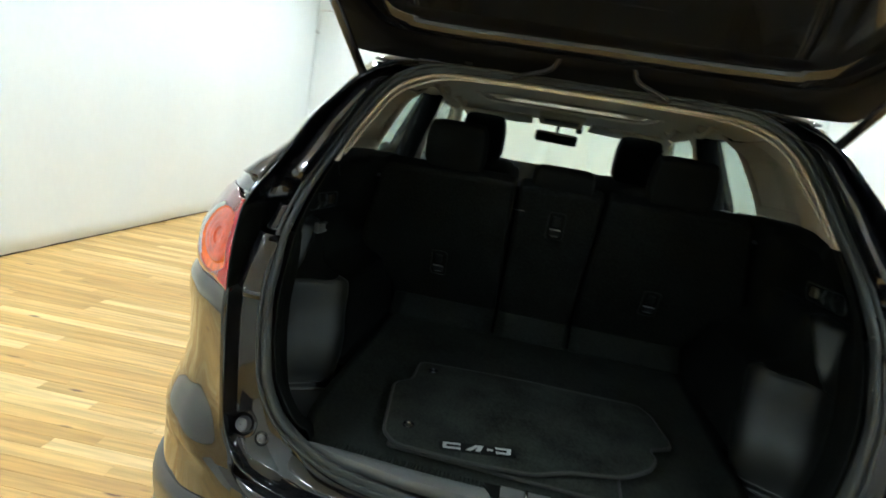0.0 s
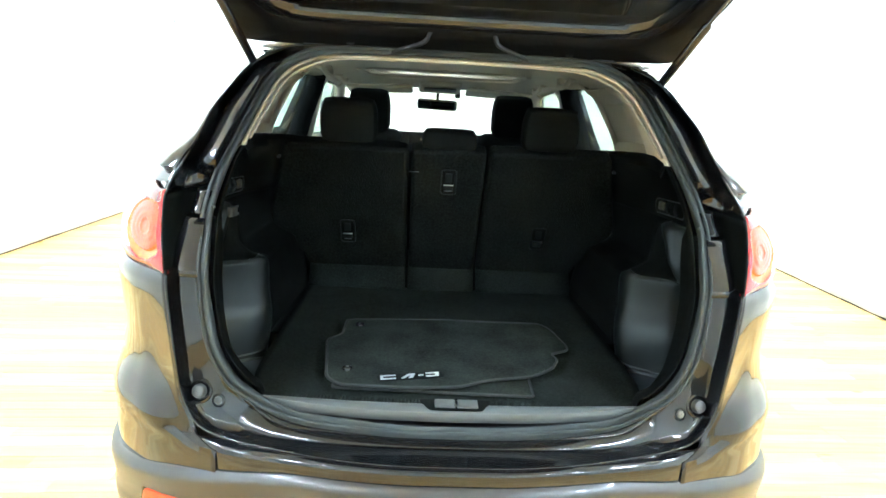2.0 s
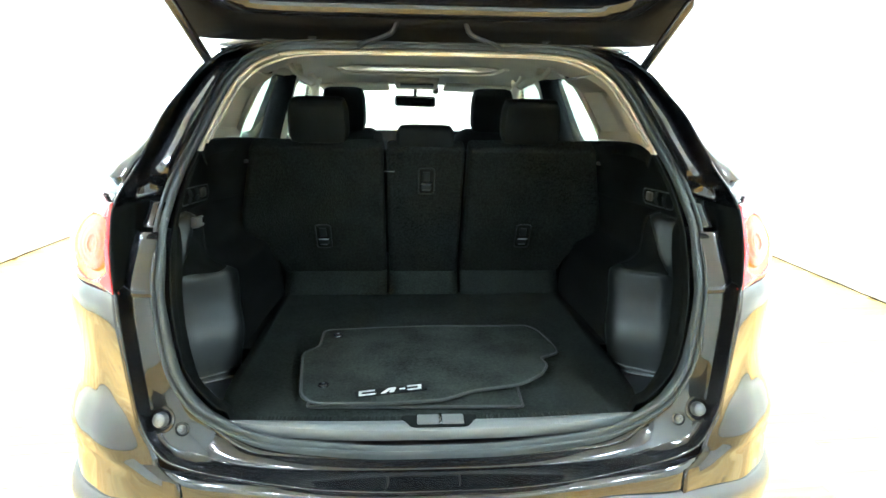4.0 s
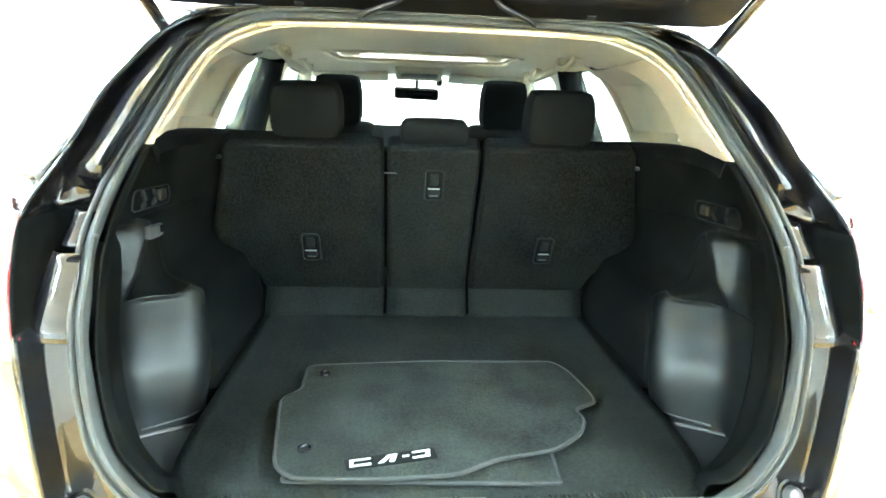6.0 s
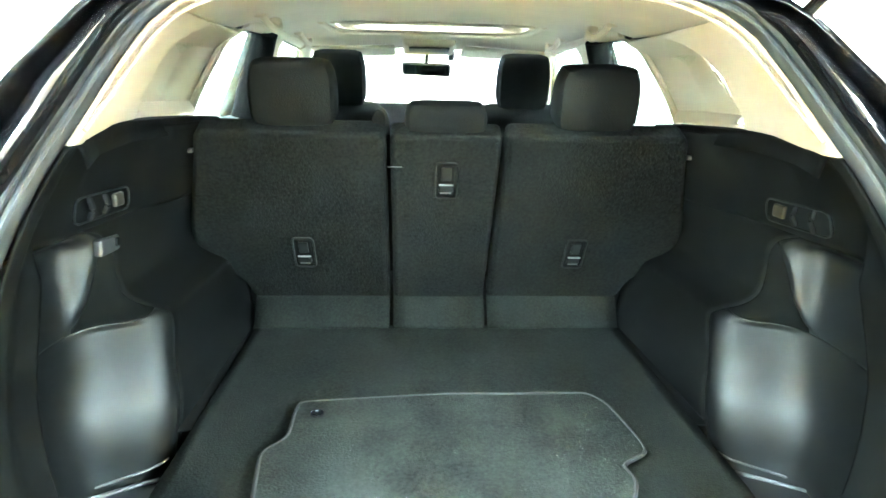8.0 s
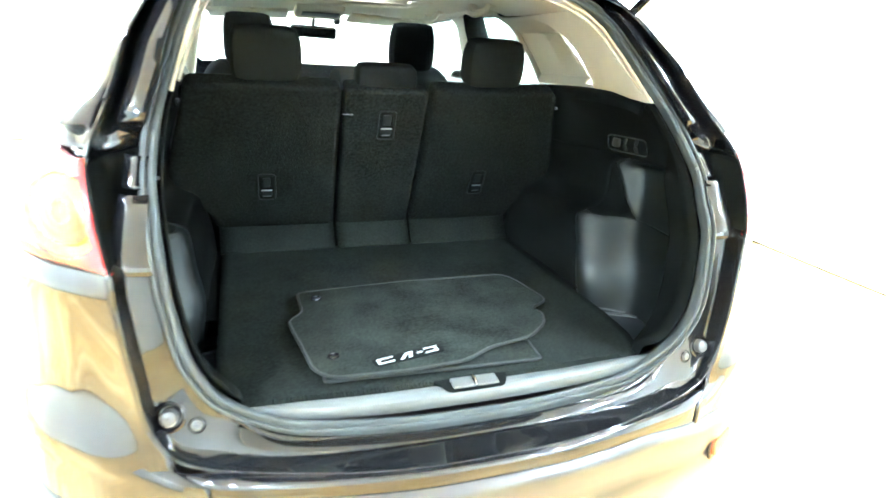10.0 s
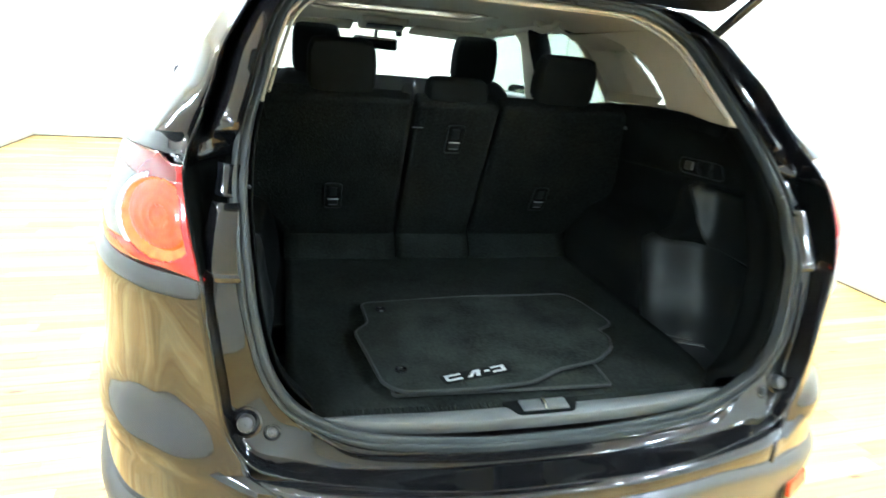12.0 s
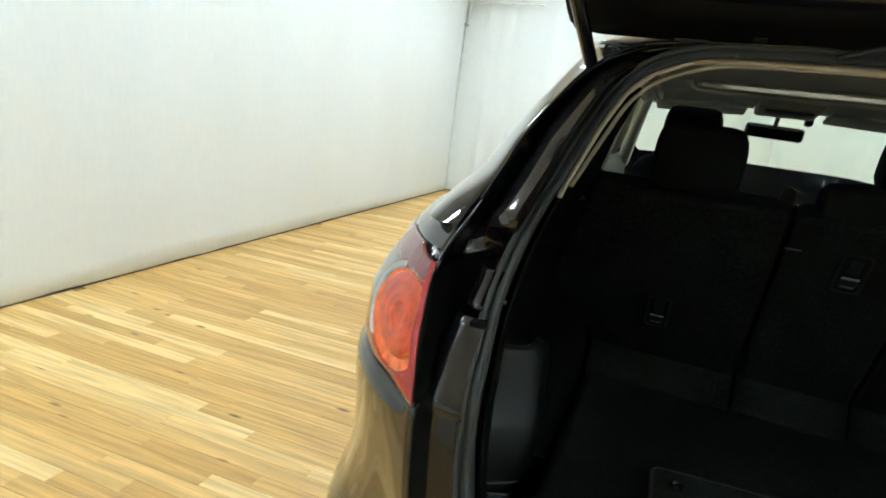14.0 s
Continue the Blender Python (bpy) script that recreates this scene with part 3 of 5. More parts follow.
def lamp_grid():
    """The lamp's face, swelling a little out of the skin."""
    zs = [1.043 + (1.225 - 1.043) * k / 16 for k in range(17)]
    base = [spline([q for q in row if q.y < LAMP_END], 96) for row in quarter_rows(zs)]
    lens = []
    for v in range(64):
        row = []
        for j in range(96):
            col = [r[j] for r in base]
            top = lamp_top(col[12].y)
            z = 1.043 + (top - 1.043) * v / 63
            q = Vector([float(np.interp(z, zs, [c[k] for c in col])) for k in range(3)])
            row.append(q)
        lens.append(row)
    out = []
    for v, row in enumerate(lens):
        h = math.sin(math.pi * v / 63) ** .6
        made = []
        for i, q in enumerate(row):
            d = row[min(i + 1, 95)] - row[max(i - 1, 0)]
            nrm = Vector((d.y, -d.x, 0)).normalized()
            made.append(q + nrm * (.0015 + 0.011 * h * math.sin(math.pi / 2 * min(1, i / 14)) * min(1, (95 - i) / 12)))
        out.append(made)
    return out


def lamp_zone_of(i, j, lens):
    """Glass of the cell in row i, column j: a round reflector by the inner edge, a smoky clear flank, red elsewhere."""
    q = lens[i][j]
    arc = sum((lens[i][k + 1] - lens[i][k]).length for k in range(j))
    r = math.hypot((q.x - .690) / .053, (q.z - 1.126) / .050)
    bowl = math.hypot((q.x - .693) / .066, (q.z - 1.117) / .062)
    if arc < .011:
        return "red", r
    if r < 1:
        return "ring", r
    if bowl < 1:
        return "bowl", bowl
    if bowl < 1.12 and q.x > .71 and q.z > 1.072:
        return "rim", bowl
    if q.z > 1.176 + .3 * max(0, q.x - .73):
        return "smoked", r
    if q.x > .712 and q.z > 1.075:
        return "clear", r
    return "red", r


def tail_lamp(s):
    lens = lamp_grid()
    kinds = [[lamp_zone_of(i, j, lens) for j in range(96)] for i in range(64)]

    def shell(kind):
        bm = bmesh.new()
        made = {}

        def vert(i, j):
            if (i, j) not in made:
                q = lens[i][j].copy()
                a, b = lens[i][max(j - 1, 0)], lens[i][min(j + 1, 95)]
                n = Vector(((b - a).y, -(b - a).x, 0)).normalized()
                name, r = kinds[i][j]
                if kind == "ring":
                    q += n * (.0004 * math.cos(r * 23) - .003 * (r < .30) - .0015)
                elif kind == "bowl":
                    q += n * (-.006 * max(0, 1 - r) / .3 - .001)
                elif kind == "rim":
                    q += n * .0015
                made[(i, j)] = bm.verts.new((s * q.x, q.y, q.z))
            return made[(i, j)]

        for i in range(63):
            for j in range(95):
                if kinds[i][j][0] == kind:
                    bm.faces.new((vert(i, j), vert(i, j + 1), vert(i + 1, j + 1), vert(i + 1, j)))
        return bm

    root = part("tail_lamp", shell("red"), LENS_RED, car, "red and clear wrap-round tail lamp", thick=0.012, offset=-s)
    part("clear_lens", shell("clear"), LENS_CLEAR, root, "smoky clear lens", thick=0.012, offset=-s)
    part("upper_lens", shell("smoked"), LENS_SMOKED, root, "smoked dark red upper lens", thick=0.012, offset=-s)
    part("lamp_ring", shell("ring"), LENS_ORANGE, root, "orange-red round reflector with rings", thick=0.012, offset=-s)
    part("bowl", shell("bowl"), LENS_BOWL, root, "orange bowl round the reflector", thick=0.012, offset=-s)
    part("rim", shell("rim"), SATIN_METAL, root, "thin metal rim", thick=0.012, offset=-s)
    return root


for s in (1, -1):
    tail_lamp(s)
    # dark pocket behind the lamp's inner edge, and a gloss bracket with a white clip
    for name, corners in (("lamp_bracket", ((.562, .198, 1.027), (.637, .202, 1.034), (.607, .262, 1.146), (.567, .268, 1.144))),
                          ("bracket_step", ((.571, .279, 1.150), (.607, .284, 1.152), (.603, .326, 1.200), (.567, .323, 1.197)))):
        c0, c1, c2, c3 = [Vector(c) for c in corners]
        rows = [[(c0.lerp(c1, i / 12)).lerp(c3.lerp(c2, i / 12), j / 8) + Vector((0, .003 * math.sin(math.pi * j / 8) - .007 * math.sin(math.pi * i / 12) + .012 * (i / 12) ** 5, 0)) for i in range(13)] for j in range(9)]
        part(name, grid(flip(rows, s)), PAINT, car, "gloss black plate beside the lamp", thick=0.004, offset=s)
    part("lamp_clip", rbox((.016, .006, .005), (s * .634, .222, 1.030), (10, s * 20, s * 30), .002), GREY_PLASTIC, car)
    # rubber buffers by the sill
    for k, (x, y, z, r) in enumerate(((.560, .180, .774, .016), (.517, .172, .757, .009))):
        m = Matrix.Translation((s * x, y, z)) @ Vector((s * .10, -.93, .34)).to_track_quat("Z", "Y").to_matrix().to_4x4()
        part("buffer_cup", moved(lathe([(r * 1.75, -.006), (r * 1.7, .002), (r * 1.45, .004), (r * 1.2, -.002), (.001, -.003)], 28), m), GLOSS_TRIM, car, "dark cup round the buffer")
        part("rubber_buffer", moved(lathe([(r * .95, -.004), (r * .95, r * .5), (r * .8, r * .85), (r * .5, r * 1.0), (.001, r * 1.02)], 28), m), GREY_PLASTIC, car, "grey rubber buffer")

# ---- greenhouse: pillars, glass and roof ----
def side_x(y, z):
    """Half the width of the cabin's outer side."""
    base = float(np.interp(y, [.335, .43, .60, .78, 1.0, 1.5, 3.2, 3.6], [.690, .728, .772, .80, .812, .81, .745, .71]))
    top = float(np.interp(y, [.5, .8, 1.2, 1.8, 2.6, 3.0], [.56, .60, .635, .645, .62, .60]))
    t = (z - 1.25) / (1.56 - 1.25)
    return base + (top - base) * (t * 0.85 + 0.15 * t * t)


def side_patch(yz_rows, s, push=0.0):
    return flip([[Vector((side_x(y, z) + push, y, z)) for y, z in row] for row in yz_rows], s)


def fill(lo, hi, n=14, m=10):
    """Rows of (y, z) between two lines of (y, z)."""
    a, b = spline([(*q, 0) for q in lo], n), spline([(*q, 0) for q in hi], n)
    return [[tuple((p.lerp(q, k / m))[:2]) for p, q in zip(a, b)] for k in range(m + 1)]


REAR_DOOR = dict(rear=[(1.32, 1.255), (1.45, 1.43), (1.57, 1.555)], front=[(2.02, 1.245), (2.02, 1.40), (1.98, 1.568)])
FRONT_DOOR = dict(rear=[(2.10, 1.245), (2.10, 1.40), (2.06, 1.568)], front=[(3.20, 1.20), (2.98, 1.38), (2.72, 1.548)])

for s in (1, -1):
    # rear pillar skin from the opening's edge to the quarter window
    zs = [1.25 + .30 * k / 12 for k in range(13)]
    rows = [spline([q for q in quarter_rows([z])[0] if q.y < .93][::6], 40) for z in (1.216, 1.222, 1.229, 1.236, 1.243)]
    for z in zs:
        ex, ey = edge_at(z)
        far = float(np.interp(z, [1.25, 1.33, 1.49, 1.56], [.93, 1.00, 1.21, 1.30]))
        t = (z - 1.25) / .30
        slim = ease((z - 1.252) / .075)
        pts = [(ex, ey, z), (ex + .010 + .046 * (1 - t) * (1 - slim) + .008 * slim, ey + .018 + .02 * t, z)]
        pts += [(side_x(y, z) - .006 * t - .037 * slim * (1 - .38 * t) * max(0, 1 - (y - ey) / .62), y, z) for y in np.linspace(ey + .11, far, 6)]
        row = spline(pts, 40)
        rows.append(row)
    part("rear_pillar", grid(flip(rows, s)), PAINT, car, thick=0.006, offset=-s)
    # pillar between rear door and quarter window
    part("mid_pillar", grid(side_patch(fill([(1.19, 1.25), (1.24, 1.33), (1.36, 1.47), (1.48, 1.56)], [(1.30, 1.25), (1.36, 1.33), (1.47, 1.47), (1.60, 1.56)]), s)), GLOSS_TRIM, car, thick=0.006, offset=-s)
    part("centre_pillar", grid(side_patch(fill([(2.02, 1.24), (2.02, 1.40), (1.98, 1.56)], [(2.10, 1.24), (2.10, 1.40), (2.06, 1.56)], 10, 4), s)), GLOSS_TRIM, car, thick=0.05, offset=-s)
    part("windscreen_pillar", grid(side_patch(fill([(3.20, 1.20), (2.98, 1.38), (2.70, 1.56)], [(3.32, 1.18), (3.08, 1.38), (2.80, 1.56)], 12, 4), s)), PAINT, car, thick=0.04, offset=-s)
    part("roof_rail", grid(side_patch(fill([(1.28, 1.53), (1.6, 1.552), (2.1, 1.562), (2.75, 1.54)], [(1.28, 1.575), (1.6, 1.58), (2.1, 1.58), (2.8, 1.56)], 24, 3), s)), PAINT, car, thick=0.03, offset=-s)
    part("belt_moulding", grid(side_patch(fill([(1.18, 1.235), (1.5, 1.23), (2.4, 1.22), (3.3, 1.17)], [(1.18, 1.262), (1.5, 1.258), (2.4, 1.25), (3.3, 1.20)], 24, 3), s, .001)), PAINT, car, thick=0.03, offset=-s)
    for nm, d in (("rear_door_window", REAR_DOOR), ("front_door_window", FRONT_DOOR)):
        g = part(nm, grid(side_patch(fill(d["rear"], d["front"]), s, -.012)), SIDE_GLASS, car, "greenish side window glass", thick=0.004, offset=-s)
        g.visible_shadow = False
    g = part("quarter_window", grid(side_patch(fill([(.93, 1.26), (1.0, 1.34), (1.10, 1.44), (1.21, 1.50)], [(1.20, 1.26), (1.25, 1.34), (1.35, 1.45), (1.44, 1.53)]), s, -.010)), GLASS, car, "greenish quarter window glass", thick=0.004, offset=-s)
    g.visible_shadow = False

# roof with an opening for the glass panel, bonnet and windscreen
roof_y = [.662, .69, .75, .82, 1.0, 1.3, 1.6, 1.62, 2.2, 2.22, 2.5, 2.76]
roof_z = [1.574, 1.582, 1.620, 1.632, 1.648, 1.660, 1.664, 1.664, 1.652, 1.651, 1.633, 1.60]
rows = []
for k in range(60):
    y = .662 + (2.76 - .662) * k / 59
    zc = float(np.interp(y, roof_y, roof_z))
    w = float(np.interp(y, [.662, .70, .8, 1.2, 1.8, 2.6, 2.76], [.47, .55, .585, .625, .635, .61, .60]))
    ze = float(np.interp(y, [.662, .70, .9, 1.5, 2.76], [1.545, 1.560, 1.575, 1.58, 1.56]))
    rows.append([Vector((w * j / 24, y, zc - (zc - ze) * (j / 24) ** 3.5)) for j in range(25)])
part("roof", grid(mirrored(rows), skip=lambda c: abs(c.x) < .385 and 1.76 < c.y < 2.16), PAINT, car, thick=0.006, offset=-1)
g = part("sunroof_glass", rbox((.80, .44, .006), (0, 1.96, 1.667), (-.8, 0, 0), .002), GLASS, car, "glass sunroof panel")
g.visible_shadow = False
rows = []
for k in range(26):
    t = k / 25
    y, z = 2.76 + .69 * t, 1.60 - .51 * t + .03 * math.sin(math.pi * t)
    w = .60 + .10 * t
    rows.append([Vector((w * j / 16, y - .10 * (j / 16) ** 2.5 * t, z - .02 * (j / 16) ** 2)) for j in range(17)])
g = part("windscreen", grid(mirrored(rows)), GLASS, car, "clear windscreen glass", thick=0.005, offset=-1)
g.visible_shadow = False
rows = []
for k in range(30):
    t = k / 29
    y = 3.36 + 1.14 * t
    z = 1.085 - .06 * t - .14 * t ** 4
    w = .86 - .05 * t - .24 * t ** 3
    rows.append([Vector((w * j / 20, y - .22 * (j / 20) ** 3 * t, z + .012 * math.sin(math.pi * j / 20) - .05 * (j / 20) ** 4)) for j in range(21)])
part("bonnet", grid(mirrored(rows)), PAINT, car, thick=0.006, offset=-1)
rows = [[Vector((x, y, z)) for x in np.linspace(-.80, .80, 30)] for y, z in ((4.20, 1.0), (4.40, .95), (4.49, .86), (4.52, .70))]
part("nose", grid(rows), GLOSS_TRIM, car, thick=0.01)
part("underbody", rbox((1.30, 3.5, .08), (0, 2.35, .30), round_by=.03), DARK_RUBBER, car)

# side skin above the shoulder, front of the quarter
for s in (1, -1):
    rows = [[Vector((side_x(y, 1.25) + (.0 if z > 1.24 else .02), y, z)) for y in np.linspace(.95, 3.35, 40)] for z in (1.235, 1.25)]
    part("window_sill", grid(flip(rows, s)), PAINT, car, thick=0.02, offset=-s)
    # fuel flap line on the left flank


def flank_x(y, z):
    row = plan_line(z)
    return float(np.interp(y, [q.y for q in row[:7]], [q.x for q in row[:7]]))


flap = [(.66 + .078 * math.cos(a), .885 + .072 * math.sin(a)) for a in np.linspace(0, 2 * math.pi, 48)]
part("fuel_flap_gap", tube([(-flank_x(y, z) - .0002, y, z) for y, z in flap], .0022, 6, caps=False), DARK_RUBBER, car, "dark gap round the fuel flap")


def wheel(y, s):
    turn = Matrix.Translation((s * .735, y, .355)) @ Matrix.Rotation(radians(90 * s), 4, "Y")
    w = part("wheel", moved(lathe([(.24, -.11), (.33, -.115), (.352, -.10), (.355, -.05), (.355, .05), (.352, .09), (.33, .105), (.24, .10), (.235, .06)], 48), turn), TYRE, car, "black rubber tyre")
    part("rim", moved(lathe([(.24, .09), (.225, .095), (.21, .06), (.20, .04), (.10, .05), (.05, .075), (.001, .078)], 40), turn), ALLOY, w, "alloy rim")
    ring_ = [Vector((s * .868, y + .41 * math.cos(a), .365 + .41 * math.sin(a))) for a in np.linspace(-.25, math.pi + .25, 40)]
    part("arch_flare", tube(ring_, .024, 8), BUMPER_PLASTIC, car)
    part("arch_liner", moved(lathe([(.40, -.12), (.41, .09)], 40), Matrix.Translation((s * .80, y, .365)) @ Matrix.Rotation(radians(90 * s), 4, "Y")), DARK_RUBBER, car, thick=0.004)


for y, _ in WHEELS:
    for s in (1, -1):
        wheel(y, s)

# red reflectors low in the bumper
for s in (1, -1):
    m = Matrix.Translation((s * .632, .134, .534)) @ Matrix.Rotation(radians(s * 27), 4, "Z") @ Matrix.Rotation(radians(80), 4, "X") @ Matrix.Rotation(radians(s * -3), 4, "Z")
    part("reflector_recess", moved(prism(rounded([(-.066, -.026), (.066, -.026), (.064, .026), (-.064, .026)], .016), .007, .004), m), GLOSS_TRIM, car)
    part("bumper_reflector", moved(prism(rounded([(-.053, -.018), (.055, -.018), (.052, .020), (-.050, .018)], .010), .014, .003), m), LENS_ORANGE, car, "orange-red reflector strip")


# door mirrors
def door_mirror(s):
    shell = rbox((.23, .10, .185), (0, 0, 0), round_by=.045, segments=5)
    for v in shell.verts:
        k = (v.co.x * s + .125) / .25
        v.co.z *= 0.72 + 0.28 * (1 - k)
        v.co.y -= 0.02 * k
    root = part("door_mirror", moved(shell, Matrix.Translation((s * .995, 2.93, 1.205))), PAINT, car, "black door mirror")
    part("mirror_glass", moved(prism(rounded([(-.088, -.036), (.088, -.058), (.088, .066), (-.084, .042)] if s < 0 else [(-.088, -.058), (.088, -.036), (.084, .042), (-.088, .066)], .025), .004), Matrix.Translation((s * .995, 2.864, 1.203)) @ Matrix.Rotation(radians(88), 4, "X") @ Matrix.Rotation(radians(s * 6), 4, "Y")), MIRROR, root, "silvered mirror glass")
    part("mirror_foot", tube([(s * .91, 3.0, 1.15), (s * .86, 3.02, 1.12), (s * .80, 3.05, 1.12)], [.03, .025, .035], 10), PAINT, root)


for s in (1, -1):
    door_mirror(s)


# ---- luggage space ----
def seal_at(z):
    zs = [q[2] for q in SEAL[4:20]]
    return [float(np.interp(z, zs, [q[k] for q in SEAL[4:20]])) for k in (0, 1)]


# carpeted floor, lipped sill plate and latch recess
rows = []
for k in range(30):
    t = k / 29
    y = .19 + (1.15 - .19) * t
    w = float(np.interp(y, [.19, .23, .26, .30, .35, .45, 1.15], [.38, .43, .455, .478, .490, .497, .502]))
    rows.append([Vector((w * j / 20, y + (.0 if k else .012 * (j / 20) ** 2), .738 - (.012 if k == 0 else 0) + .002 * noise.noise(Vector((j * .3, y * 4, 0))))) for j in range(21)])
part("cargo_floor", grid(mirrored(rows)), CARPET, car, "charcoal carpeted cargo floor", thick=0.02, offset=-1)


def sill_row(t):
    """Lines of the sill plate, from the seal to the carpet's edge."""
    pts = [(0, .166, .744), (.2, .168, .747), (.349, .178, .755), (.40, .186, .757), (.44, .192, .757)]
    back = [(0, .198, .7465), (.2, .199, .7475), (.34, .204, .750), (.395, .203, .751), (.44, .197, .753)]
    return spline([Vector(a).lerp(Vector(b), t) for a, b in zip(pts, back)], 60)


rows = [[q + Vector((0, -.006, -.018)) for q in sill_row(0)], *[[q + Vector((0, 0, .003 * math.sin(math.pi * k / 6))) for q in sill_row(k / 6)] for k in range(7)], [q + Vector((0, .006, -.014)) for q in sill_row(1)]]
part("sill_plate", grid(mirrored(rows)), SILL_PLASTIC, car, "grey plastic sill plate", thick=0.003, offset=1)
rows = [[Vector((x, .199 + .016 * (x / .4) ** 2 + v, .7425 + (.0022 if k % 2 else -.001) - w)) for k, x in enumerate(np.linspace(-.39, .39, 191))] for v, w in ((0, .006), (.002, 0), (.030, .001), (.033, .007))]
part("ribbed_edge", grid(rows), CARPET, car, "ribbed edge of the cargo carpet", smooth=False)
latch = part("latch_recess", moved(prism(rounded([(-.085, -.002), (.085, -.002), (.062, -.046), (-.062, -.046)], .012), .007, .002), Matrix.Translation((.006, .2155, .7475)) @ Matrix.Rotation(radians(3), 4, "X")), FELT, car, "dark recess of the tailgate latch")
part("latch_plate", rbox((.046, .032, .006), (-.018, .192, .7545), (4, 0, 0), .002), SILL_PLASTIC, latch)
part("latch_plate", rbox((.046, .032, .006), (.034, .192, .7545), (4, 0, 0), .002), SILL_PLASTIC, latch)
part("latch_hook", tube([(.008, .180, .752), (.008, .188, .760), (.008, .204, .760), (.008, .210, .752)], .003, 8), CHROME, latch)

def even(points, n):
    """n points spread evenly along a line of points."""
    pts = np.array([tuple(p) for p in points])
    along = np.concatenate([[0], np.cumsum(np.linalg.norm(np.diff(pts, axis=0), axis=1) + 1e-9)])
    want = np.linspace(0, along[-1], n)
    return [Vector([float(np.interp(w, along, pts[:, c])) for c in range(3)]) for w in want]


# side linings with the wheel housings
WH = [  # height; inner corner x and y of the housing; edge x and y of the band beside the seal; half width of the bay
    (.662, .540, .606, .440, .300, .640), (.700, .538, .617, .455, .300, .655), (.728, .534, .623, .475, .300, .660), (.76, .531, .630, .502, .302, .664),
    (.80, .533, .642, .528, .306, .668), (.84, .544, .664, .540, .311, .674), (.87, .550, .682, .547, .315, .680), (.895, .554, .699, .551, .318, .686),
    (.915, .558, .711, .554, .321, .690), (.930, .563, .718, .556, .323, .694), (.937, .570, .713, .556, .324, .696), (.944, .580, .705, .557, .326, .698),
    (.954, .598, .694, .558, .328, .700), (.966, .614, .684, .559, .330, .703), (.980, .627, .678, .560, .333, .706), (.996, .636, .676, .561, .336, .709),
    (1.03, .643, .680, .563, .350, .713), (1.08, .650, .688, .572, .385, .716), (1.105, .658, .676, .582, .410, .705), (1.12, .668, .652, .586, .420, .680), (1.14, .668, .660, .600, .435, .678),
    (1.20, .664, .700, .625, .480, .672), (1.26, .656, .760, .622, .550, .660), (1.296, .648, .800, .612, .605, .652)]

